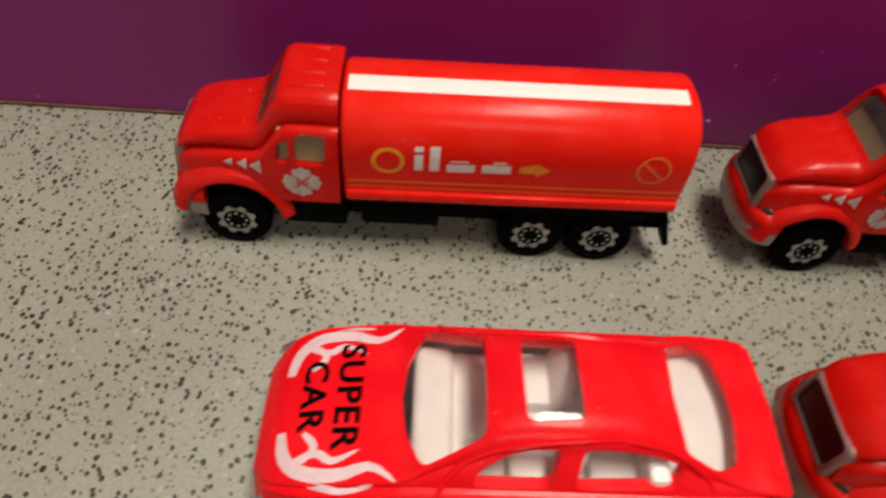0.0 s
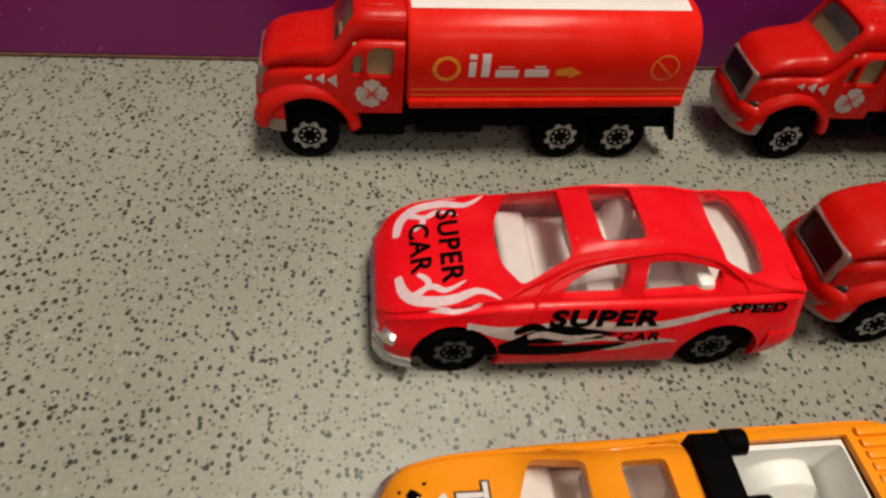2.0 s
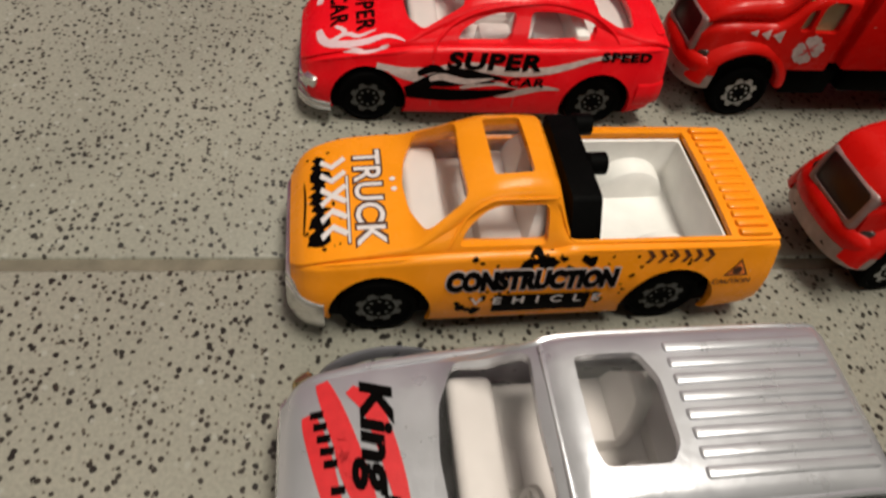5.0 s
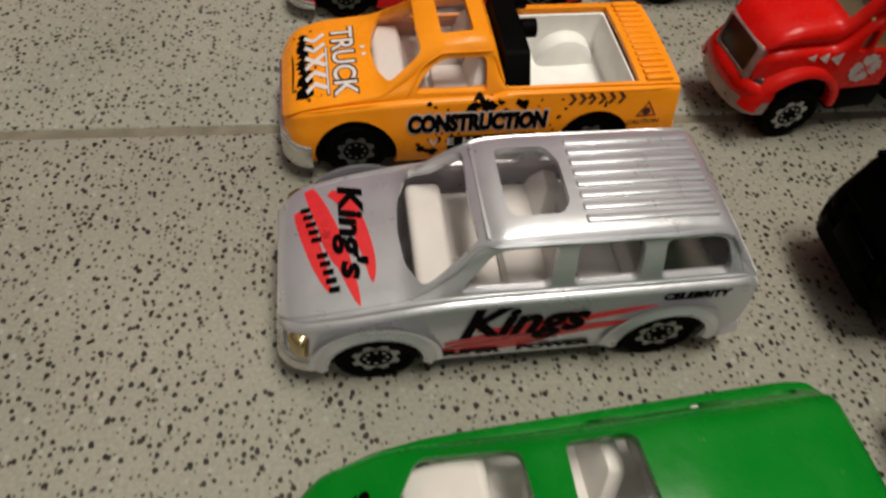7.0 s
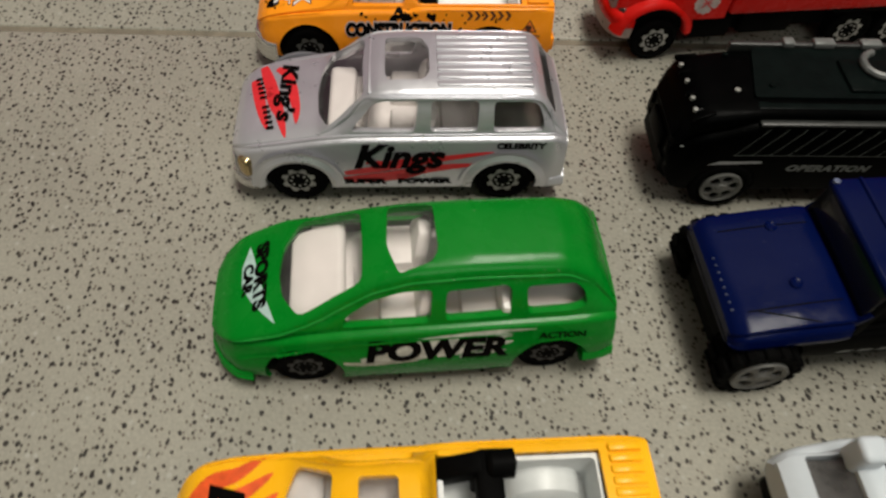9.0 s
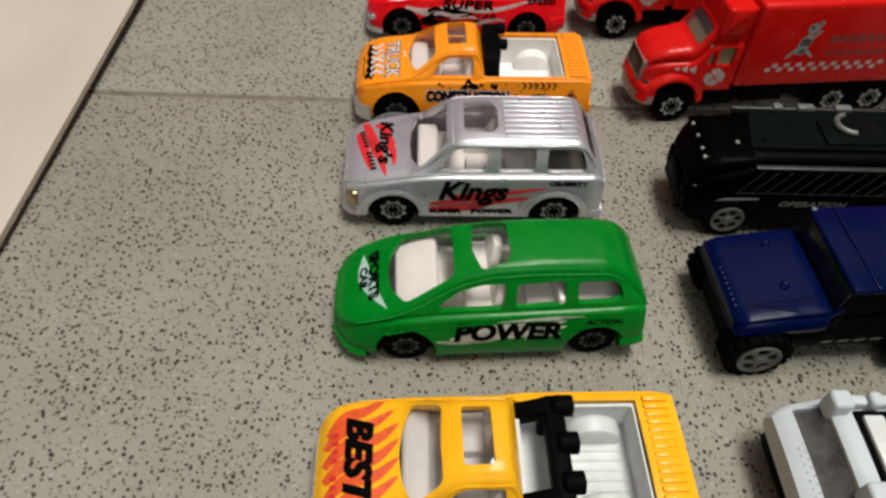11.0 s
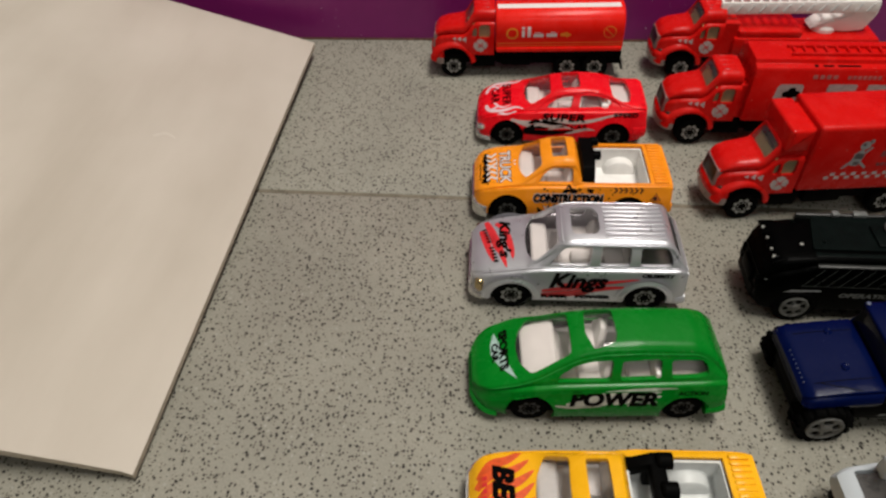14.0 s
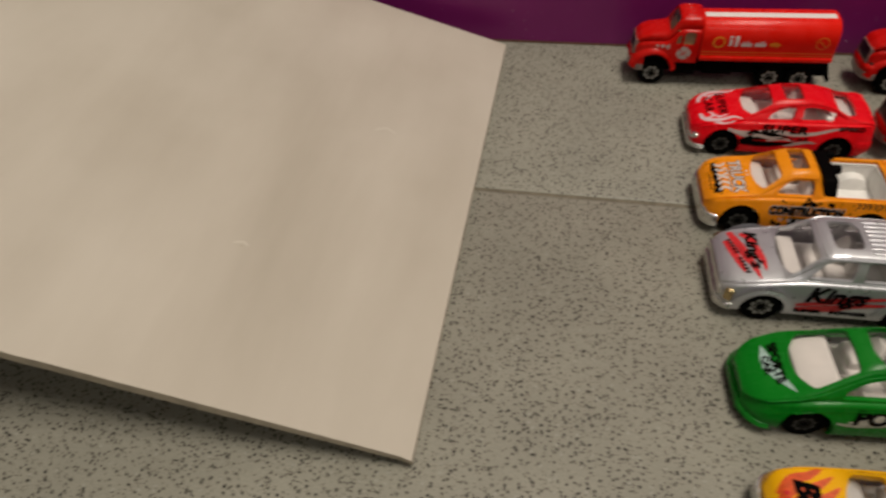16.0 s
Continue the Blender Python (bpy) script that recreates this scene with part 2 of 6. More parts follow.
# Unseen walls: north kept pale for reflections, the others dark to limit bounce.
PALE_BOUNCE_WALL = plain("pale_bounce_wall", (0.50, 0.49, 0.46), 0.85, vary=0.08, scale=12)
DIM_BOUNCE_WALL = plain("plaster", (0.13, 0.125, 0.115), 0.85, vary=0.08, scale=12)


# ---------------------------------------------------------------- mesh helpers (millimetres in, metres out)
def finish(bm, angle=35):
    bmesh.ops.recalc_face_normals(bm, faces=bm.faces)
    me = bpy.data.meshes.new("m")
    bm.to_mesh(me)
    bm.free()
    return shade(me, angle)


def shade(me, angle=35):
    for p in me.polygons:
        p.use_smooth = True
    me.set_sharp_from_angle(angle=radians(angle))
    return me


def part(name, geo, material, parent, label=""):
    """One mesh object under a thing or a part. geo: a bmesh or a mesh in millimetres."""
    me = geo if hasattr(geo, "polygons") else finish(geo)
    if not me.get("metres"):
        me.transform(Matrix.Scale(MM, 4))
        me["metres"] = 1
    me.name = name
    if not me.materials:
        me.materials.append(material)
    ob = new(name, me)
    ob.parent = parent
    return tagged(ob, label)


def thing(name, x, y, rz, label, category, group=""):
    ob = new(name)
    ob.empty_display_size = 0.01
    ob.matrix_world = pose(x * MM, y * MM, 0, 0, 0, rz)
    return tagged(ob, label, category, group)


def box(x0, x1, y0, y1, z0, z1, bev=0.4, seg=2, bm=None):
    out = bm or bmesh.new()
    tmp = bmesh.new()
    bmesh.ops.create_cube(tmp, size=1, matrix=Matrix.Translation(((x0 + x1) / 2, (y0 + y1) / 2, (z0 + z1) / 2)) @ Matrix.Diagonal((x1 - x0, y1 - y0, z1 - z0, 1)))
    if bev:
        bmesh.ops.bevel(tmp, geom=tmp.edges[:], offset=min(bev, 0.45 * min(x1 - x0, y1 - y0, z1 - z0)), segments=seg, affect="EDGES", profile=0.5)
    return merge(out, tmp)


def merge(out, tmp):
    me = bpy.data.meshes.new("t")
    tmp.to_mesh(me)
    tmp.free()
    out.from_mesh(me)
    bpy.data.meshes.remove(me)
    return out


def turned(bm, m):
    bmesh.ops.transform(bm, matrix=m, verts=bm.verts)
    return bm


def lathe(profile, seg=32, bm=None):
    """Revolve (radius, y) pairs round the y axis; closes at radius 0."""
    out = bm or bmesh.new()
    tmp = bmesh.new()
    rings = []
    for r, y in profile:
        if r < 1e-6:
            rings.append([tmp.verts.new((0, y, 0))])
        else:
            rings.append([tmp.verts.new((r * math.cos(2 * math.pi * i / seg), y, r * math.sin(2 * math.pi * i / seg))) for i in range(seg)])
    for a, b in zip(rings, rings[1:]):
        for i in range(seg):
            j = (i + 1) % seg
            if len(a) == 1 and len(b) > 1:
                tmp.faces.new((a[0], b[i], b[j]))
            elif len(b) == 1 and len(a) > 1:
                tmp.faces.new((a[i], b[0], a[j]))
            elif len(a) > 1:
                tmp.faces.new((a[i], b[i], b[j], a[j]))
    return merge(out, tmp)


def prism(poly, a, b, axis, bm=None):
    """Extrude a polygon between a and b along an axis; poly holds the other two coordinates in x, y, z order."""
    out = bm or bmesh.new()
    tmp = bmesh.new()

    def at(p, v):
        return {"x": (v, p[0], p[1]), "y": (p[0], v, p[1]), "z": (p[0], p[1], v)}[axis]

    lo, hi = [tmp.verts.new(at(p, a)) for p in poly], [tmp.verts.new(at(p, b)) for p in poly]
    tmp.faces.new(lo), tmp.faces.new(hi[::-1])
    n = len(poly)
    for i in range(n):
        tmp.faces.new((lo[i], hi[i], hi[(i + 1) % n], lo[(i + 1) % n]))
    bmesh.ops.recalc_face_normals(tmp, faces=tmp.faces)
    return merge(out, tmp)


def rounded(poly, r, seg=4):
    """Round the corners of a polygon."""
    out, n = [], len(poly)
    for i in range(n):
        p0, p1, p2 = (Vector(poly[(i + k) % n]) for k in (-1, 0, 1))
        a, b = (p0 - p1), (p2 - p1)
        d = min(r, a.length * 0.45, b.length * 0.45)
        a, b = p1 + a.normalized() * d, p1 + b.normalized() * d
        for k in range(seg + 1):
            u = k / seg
            out.append(tuple((1 - u) ** 2 * a + 2 * u * (1 - u) * p1 + u * u * b))
    return out


def cut(base, cutters):
    """Boolean difference; meshes in millimetres."""
    ob = new("base", base)
    tmp = []
    for c in cutters:
        me = c if hasattr(c, "polygons") else finish(c)
        o = new("cutter", me)
        tmp.append(o)
        md = ob.modifiers.new("cut", "BOOLEAN")
        md.operation, md.solver, md.object = "DIFFERENCE", "EXACT", o
    deps = bpy.context.evaluated_depsgraph_get()
    me = bpy.data.meshes.new_from_object(ob.evaluated_get(deps))
    for o in (ob, *tmp):
        bpy.data.objects.remove(o)
    me.materials.clear()
    return shade(me, 32)


def smoothed(knots, x0, x1, step=0.75, sigma=0.7):
    """Knots of (x, ...values) to dense, gently rounded stations."""
    k = np.array(knots, float)
    fine = np.arange(x0, x1 + 1e-6, 0.25)
    pad = np.arange(x0 - 3, x1 + 3.01, 0.25)
    n = int(3 * sigma / 0.25) + 1
    ker = np.exp(-0.5 * (np.arange(-n, n + 1) * 0.25 / sigma) ** 2)
    ker /= ker.sum()
    cols = []
    for c in range(1, k.shape[1]):
        raw = np.interp(pad, k[:, 0], k[:, c])
        sm = np.convolve(np.pad(raw, n, mode="edge"), ker, mode="valid")
        cols.append(np.interp(fine, pad, sm))
    xs = np.unique(np.r_[x0, np.arange(x0, x1, step), x1, x0 + 0.25, x0 + 0.5, x1 - 0.25, x1 - 0.5])
    return [(x, *[float(np.interp(x, fine, c)) for c in cols]) for x in xs]


def section(w, zb, zs, wt, zr, off=0.0, rb=1.3, rs=1.6, rt=2.2, crown=0.5, lean=0.0):
    """Half a car's cross section from the bottom centre to the roof's centre."""
    w, wt, zs, zr = w - off, max(1.0, wt - off), zs - off * 0.6, zr - off
    zr = max(zr, zs + 0.15)
    rs, h = min(rs, w * 0.3), zr - zs
    pts = [(0, zb), (w * 0.5, zb), (w - rb, zb)]
    pts += [(w - rb + rb * math.sin(a), zb + rb - rb * math.cos(a)) for a in (0.5, 1.05, 1.57)]
    for u in (0.25, 0.5, 0.75):
        z = zb + rb + (zs - rs - zb - rb) * u
        pts.append((w + 0.35 * math.sin(math.pi * u) - lean * u * u, z))
    w = max(w - lean, wt * 0.9)
    pts += [(w - rs + rs * math.cos(a), zs - rs + rs * math.sin(a)) for a in (0, 0.4, 0.8, 1.2)]
    base = (w - rs - 0.25, zs)
    r = min(rt, h * 0.45)
    top = (wt, zr - r)
    for u in (0, 0.2, 0.4, 0.6, 0.8, 1.0):
        bow = 0.35 * math.sin(math.pi * u) * min(1, h / 5)
        pts.append((base[0] + (top[0] - base[0]) * u + bow, base[1] + (top[1] - base[1]) * u))
    slope = min(r * 1.1, wt * 0.4)
    pts += [(wt - slope * (1 - math.cos(a)), zr - r + r * math.sin(a)) for a in (0.4, 0.8, 1.2)]
    for u in (0.0, 0.3, 0.6, 1.0):
        y = (wt - slope) * (1 - u)
        pts.append((y, zr + crown * (1 - (y / wt) ** 2) * 0.8))
    return pts


def loft(stations, off=0.0, keep=None, soft={}):
    bm = bmesh.new()
    rings = []
    for x, *p in stations:
        half = section(*p, off=off, **soft)
        ring = half + [(-y, z) for y, z in half[-2:0:-1]]
        rings.append([bm.verts.new((x, y, z)) for y, z in ring])
    n = len(rings[0])
    for a, b in zip(rings, rings[1:]):
        for i in range(n):
            bm.faces.new((a[i], a[(i + 1) % n], b[(i + 1) % n], b[i]))
    bm.faces.new(rings[0][::-1]), bm.faces.new(rings[-1])
    bmesh.ops.recalc_face_normals(bm, faces=bm.faces)
    if keep:
        bad = [f for f in bm.faces if not keep(f.calc_center_median(), f.normal)]
        bmesh.ops.delete(bm, geom=bad, context="FACES")
    return bm


def tree(me):
    """A search tree of a mesh that is still in millimetres."""
    bm = bmesh.new()
    bm.from_mesh(me)
    t = bvhtree.BVHTree.FromBMesh(bm)
    bm.free()
    return t


def flat(polys, fine=1.6):
    """Filled outlines in a plane, split finely enough to lie on a curved panel."""
    bm = bmesh.new()
    for poly in polys:
        f = bm.faces.new([bm.verts.new((p[0], p[1], 0)) for p in poly])
        if f.normal.z < 0:
            f.normal_flip()
    bmesh.ops.triangulate(bm, faces=bm.faces[:])
    for _ in range(3):
        long = [e for e in bm.edges if e.calc_length() > fine]
        if not long:
            break
        bmesh.ops.subdivide_edges(bm, edges=long, cuts=1)
        bmesh.ops.triangulate(bm, faces=[f for f in bm.faces if len(f.verts) > 4])
    return bm


def lettering(text, u0, u1, v0, v1, turn=0, slant=0.0, bold=0.0, space=1.0):
    """Words that fill a rectangle; turn: quarter turns clockwise as read."""
    cu = bpy.data.curves.new("words", "FONT")
    cu.body, cu.shear, cu.offset, cu.resolution_u = text, slant, bold * 1.2, 3
    cu.space_character = space
    ob = new("words", cu)
    me = bpy.data.meshes.new_from_object(ob.evaluated_get(bpy.context.evaluated_depsgraph_get()))
    bpy.data.objects.remove(ob)
    bm = bmesh.new()
    bm.from_mesh(me)
    bpy.data.meshes.remove(me)
    turned(bm, pose(0, 0, 0, 0, 0, -90 * turn))
    xs, ys = [v.co.x for v in bm.verts], [v.co.y for v in bm.verts]
    ax, bx, ay, by = min(xs), max(xs), min(ys), max(ys)
    for v in bm.verts:
        v.co = (u0 + (v.co.x - ax) / (bx - ax) * (u1 - u0), v0 + (v.co.y - ay) / (by - ay) * (v1 - v0), 0)
    return bm


def wrap_side(bm, bvh, lift=0.12, limit=-6.0):
    """Lay a flat print (x, z) on the flank that faces -y."""
    last = None
    for v in bm.verts:
        hit = bvh.ray_cast(Vector((v.co.x, -60, v.co.y)), Vector((0, 1, 0)))
        if hit[0] is not None and hit[0].y < limit:
            last = hit[0].y
        v.co = (v.co.x, (last if last is not None else limit) - lift, v.co.y)
    return bm


def wrap_top(bm, bvh, lift=0.12):
    last = None
    for v in bm.verts:
        hit = bvh.ray_cast(Vector((v.co.x, v.co.y, 90)), Vector((0, 0, -1)))
        if hit[0] is not None:
            last = hit[0].z
        v.co = (v.co.x, v.co.y, (last or 10) + lift)
    return bm


def print_mesh(bm):
    me = bpy.data.meshes.new("print")
    bm.to_mesh(me)
    bm.free()
    return me


def refine(bm, fine=1.2):
    """Split the long edges of a print, so that it follows the panel beneath."""
    for _ in range(3):
        long = [e for e in bm.edges if e.calc_length() > fine]
        if not long:
            break
        bmesh.ops.subdivide_edges(bm, edges=long, cuts=1)
        bmesh.ops.triangulate(bm, faces=[f for f in bm.faces if len(f.verts) > 4])
    return bm


def flank(name, polys, bvh, mat, parent, lift=0.12, label=""):
    bm = refine(polys) if hasattr(polys, "verts") else flat(polys, 1.2)
    return part(name, print_mesh(wrap_side(bm, bvh, lift)), mat, parent, label)


def lid(name, polys, bvh, mat, parent, lift=0.12, label=""):
    bm = refine(polys) if hasattr(polys, "verts") else flat(polys, 1.2)
    return part(name, print_mesh(wrap_top(bm, bvh, lift)), mat, parent, label)


def flame(line, width, n=14, turn=0.0):
    """A tapering tongue along a bent line of (u, v) points."""
    pts = [Vector(p) for p in line]
    dense = []
    for i in range(n + 1):
        t = i / n * (len(pts) - 1)
        k = min(int(t), len(pts) - 2)
        u = t - k
        p0, p1, p2, p3 = pts[max(k - 1, 0)], pts[k], pts[k + 1], pts[min(k + 2, len(pts) - 1)]
        dense.append(0.5 * (2 * p1 + (p2 - p0) * u + (2 * p0 - 5 * p1 + 4 * p2 - p3) * u * u + (3 * p1 - p0 - 3 * p2 + p3) * u ** 3))
    up, down = [], []
    for i, p in enumerate(dense):
        d = (dense[min(i + 1, n)] - dense[max(i - 1, 0)]).normalized()
        w = width * (0.08 + math.sin(math.pi * min(1, (i / n) * 0.85 + 0.15)) ** 0.8) / 2
        q = Vector((-d.y, d.x)) * w
        up.append(tuple(p + q)), down.append(tuple(p - q))
    return up + down[::-1]


def bars(u0, u1, v0, v1, n, gap=0.25):
    s = (u1 - u0) / n
    return [[(u0 + i * s, v0), (u0 + (i + 1 - gap) * s, v0), (u0 + (i + 1 - gap) * s, v1), (u0 + i * s, v1)] for i in range(n)]


def rect(u0, u1, v0, v1):
    return [(u0, v0), (u1, v0), (u1, v1), (u0, v1)]


def ring(cx, cy, r0, r1, n=20, a0=0.0, a1=2 * math.pi):
    return [[(cx + r0 * math.cos(a), cy + r0 * math.sin(a)), (cx + r1 * math.cos(a), cy + r1 * math.sin(a)),
             (cx + r1 * math.cos(b), cy + r1 * math.sin(b)), (cx + r0 * math.cos(b), cy + r0 * math.sin(b))]
            for a, b in ((a0 + (a1 - a0) * i / n, a0 + (a1 - a0) * (i + 1) / n) for i in range(n))]


def disc(cx, cy, r, n=16):
    return [(cx + r * math.cos(2 * math.pi * i / n), cy + r * math.sin(2 * math.pi * i / n)) for i in range(n)]


def splats(rng, u0, u1, v0, v1, n, r0, r1):
    out = []
    for _ in range(n):
        cx, cy, r = rng.uniform(u0, u1), rng.uniform(v0, v1), rng.uniform(r0, r1)
        k = rng.randint(7, 10)
        out.append([(cx + r * rng.uniform(0.5, 1.3) * math.cos(2 * math.pi * i / k), cy + r * rng.uniform(0.5, 1.2) * math.sin(2 * math.pi * i / k)) for i in range(k)])
    return out


# ---------------------------------------------------------------- wheels
def printed_face(r):
    """The flower print on a toy wheel: eight scallops and eight dots."""
    bm = bmesh.new()
    polys = []
    r = r * 0.91
    for k in range(8):
        a = 2 * math.pi * (k + 0.5) / 8
        polys += ring(0, 0, r * 0.56, r * 0.70, 6, a - 0.36, a + 0.36)
        c = Vector((math.cos(a), math.sin(a)))
        q = Vector((-c.y, c.x))
        polys.append([tuple(c * r * 0.70 - q * r * 0.17), tuple(c * r * 0.83 - q * r * 0.10), tuple(c * r * 0.83 + q * r * 0.10), tuple(c * r * 0.70 + q * r * 0.17)])
        b = 2 * math.pi * k / 8
        polys.append(disc(r * 0.38 * math.cos(b), r * 0.38 * math.sin(b), r * 0.075, 6))
    for poly in polys:
        bm.faces.new([bm.verts.new((p[0], 0, p[1])) for p in poly])
    return bm


def spoke_face(r, spokes, hole):
    """A moulded silver wheel cover with round-cornered openings."""
    face = lathe([(0, -0.9), (r * 0.25, -0.9), (r * 0.3, -0.6), (r * 0.86, -0.35), (r * 0.93, -0.7), (r, -0.6), (r, 0.6), (0, 0.6)], 36)
    cutters = []
    for k in range(spokes):
        a = 2 * math.pi * (k + 0.25) / spokes
        poly = rounded([(r * q * math.cos(a + s * hole / q), r * q * math.sin(a + s * hole / q)) for q, s in ((0.40, -0.55), (0.60, -0.95), (0.82, -0.8), (0.82, 0.8), (0.60, 0.95), (0.40, 0.55))], r * 0.10, 3)
        cutters.append(prism(poly, -3, 3, "y"))
    return cut(finish(face), cutters)


def wheel_meshes(r, width, kind):
    tyre = finish(lathe([(0, width / 2), (r * 0.6, width / 2), (r * 0.93, width / 2 - 0.1), (r, width / 2 - 0.6), (r, -width / 2 + 0.6), (r * 0.94, -width / 2 + 0.1),
                         (r * 0.82, -width / 2), (r * 0.78, -width / 2 + 0.35), (r * 0.5, -width / 2 + 0.45), (0, -width / 2 + 0.35)], 40), 30)
    if kind == "print":
        face = print_mesh(turned(printed_face(r * 0.78), Matrix.Translation((0, -width / 2 + 0.22, 0))))
    elif kind == "six":
        face = spoke_face(r * 0.66, 6, 0.27)
        face.transform(Matrix.Translation((0, -width / 2 + 0.3, 0)))
    else:
        face = spoke_face(r * 0.70, 5, 0.31)
        face.transform(Matrix.Translation((0, -width / 2 + 0.3, 0)))
    for me in (tyre, face):
        me.transform(Matrix.Scale(MM, 4))
        me["metres"] = 1
    return tyre, face


WHEELS = {}


def wheel(parent, x, y, r, width, kind="print", lugs=0, rim_mat=None):
    """A wheel whose outer face lies at y, turned outwards."""
    key = (r, width, kind, rim_mat)
    if key not in WHEELS:
        WHEELS[key] = wheel_meshes(r, width, kind)
    tyre, face = WHEELS[key]
    side = -1 if y < 0 else 1
    ob = part("wheel", tyre, RUBBER, parent)
    ob.matrix_basis = pose(x * MM, (y - side * width / 2) * MM, r * MM, 0, 0, 0 if side < 0 else 180)
    f = part("rim_print" if kind == "print" else "rim", face, rim_mat or (RIM_PRINT if kind == "print" else RIM_SILVER), ob, "silver flower-pattern print" if kind == "print" else "silver spoked rim")
    if lugs:
        bm = bmesh.new()
        for i in range(lugs):
            for s in (-1, 1):
                a = 2 * math.pi * (i + 0.25 * s) / lugs
                tmp = box(-0.9, 0.9, -width * 0.24, width * 0.24, -0.7, 0.9, 0.25, 1)
                merge(bm, turned(tmp, pose(0, 0, 0, 0, math.degrees(a), 0) @ Matrix.Translation((0, s * width * 0.26, r - 0.35))))
        part("tread", bm, RUBBER, ob)
    return ob


# ---------------------------------------------------------------- the place
def tile_floor():
    ground = new("floor", box_mesh(-1300, 1300, -1500, 900, -30, -0.5))
    ground.data.materials.append(GROUT)
    tagged(ground, "grey speckled terrazzo tiles with dirty grout joints", "floor", kind="structure")
    size, gap = 600, 2.2
    me = finish(box(-size / 2 + gap / 2, size / 2 - gap / 2, -size / 2 + gap / 2, size / 2 - gap / 2, -8, 0, 0.7, 2), 60)
    for i in range(-1, 3):
        for j in range(-3, 2):
            ob = part("tile", me, TILE, ground)
            ob.matrix_basis = pose((230 - size / 2 + size * i) * MM, (2.4 + size / 2 + size * j) * MM, 0)


def box_mesh(*a, bev=0):
    me = finish(box(*a, bev))
    me.transform(Matrix.Scale(MM, 4))
    me["metres"] = 1
    return me


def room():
    # Added shell out of view; its tones only shape bounce and reflections.
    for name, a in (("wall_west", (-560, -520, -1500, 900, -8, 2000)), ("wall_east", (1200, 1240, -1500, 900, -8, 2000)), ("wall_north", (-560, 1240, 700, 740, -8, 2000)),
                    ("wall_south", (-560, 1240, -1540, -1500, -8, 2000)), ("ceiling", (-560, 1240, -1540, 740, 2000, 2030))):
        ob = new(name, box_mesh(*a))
        ob.data.materials.append(PALE_BOUNCE_WALL if name == "wall_north" else DIM_BOUNCE_WALL)
        tagged(ob, "unseen room surface added to bounce light", "wall" if name != "ceiling" else "ceiling", kind="structure")


def purple_box():
    ob = thing("cardboard_box", 0, 125.6, 1.7, "glossy purple cardboard box standing on the tiles", "box")
    part("front_panel", box(-205, 300, 0, 1.6, 0.9, 230, 0.3, 1), PURPLE, ob)
    part("bottom_edge", box(-205, 300, -0.35, 1.2, 0.0, 0.9, 0.2, 1), CARD_EDGE, ob, "frayed orange-brown cut edge")
    part("side_panel", box(-205, -203.4, 1.62, 150, 0, 230, 0.2, 1), PURPLE, ob)
    part("side_panel", box(298.4, 300, 1.62, 150, 0, 230, 0.2, 1), PURPLE, ob)
    part("back_panel", box(-203.3, 298.3, 148.4, 150, 0, 230, 0.2, 1), PURPLE, ob)
    part("top_panel", box(-205, 300, 0, 150, 230.02, 231.6, 0.2, 1), PURPLE, ob)


def ramp_board():
    ob = thing("ramp_board", 0, 0, 0, "pale beige wooden board laid as a sloping ramp on the floor", "board")
    slope = 0.2363
    xs = [-101.5 - 7 * i for i in range(60)]
    bm = bmesh.new()

    def z(x, y):
        return 5.9 + (-102.5 - x) * slope + 0.0185 * (y + 8)

    def rim(x):
        k = (-102 - x)
        return -119.8 + 0.010 * k + 0.25 * noise.noise((x * 0.11, 3, 0)), 105.0 + 0.105 * k + 0.25 * noise.noise((x * 0.13, 9, 0))

    xs = [x for x in xs if x > -519]
    rings = []
    for x in xs:
        a, b = rim(x)
        thick = 2.0 + min(1.6, (-101.5 - x) * 0.025)
        rings.append([bm.verts.new((x - (3.8 * (yy - 105) / -225 if x > -103 else 0), yy, z(x, yy) - d)) for yy, d in ((a, 0), (a + (b - a) * 0.25, 0), (a + (b - a) * 0.5, 0), (a + (b - a) * 0.75, 0), (b, 0), (b, thick), (a, thick))])
    for p, q in zip(rings, rings[1:]):
        for i in range(7):
            bm.faces.new((p[i], p[(i + 1) % 7], q[(i + 1) % 7], q[i]))
    bm.faces.new(rings[0]), bm.faces.new(rings[-1][::-1])
    me = finish(bm, 30)
    me.materials.append(BOARD)
    me.materials.append(BOARD_EDGE)
    for p in me.polygons:
        p.material_index = 0 if p.normal.z > 0.6 else 1
    part("board", me, BOARD, ob)
    scuffs = (("pale_scuff", [(-146.0, 13.5), (-142.0, 16.5), (-137.5, 14.5)], 1.5, BOARD_STAIN), ("pale_scuff", [(-175.4, -61.5), (-172.6, -60.4), (-170.2, -61.6)], 0.9, BOARD_STAIN),
              ("dark_mark", [(-173.2, -62.4), (-172.4, -62.0), (-171.8, -62.3)], 0.35, BOARD_EDGE))
    for name, line, width, mat in scuffs:
        bm = flat([flame(line, width)])
        for v in bm.verts:
            v.co.z = z(v.co.x, v.co.y) + 0.12
        part(name, print_mesh(bm), mat, ob)


BOARD_STAIN = plain("pale_scuff", (0.60, 0.55, 0.48), 0.4, vary=0.1)

tile_floor()
room()
purple_box()
ramp_board()


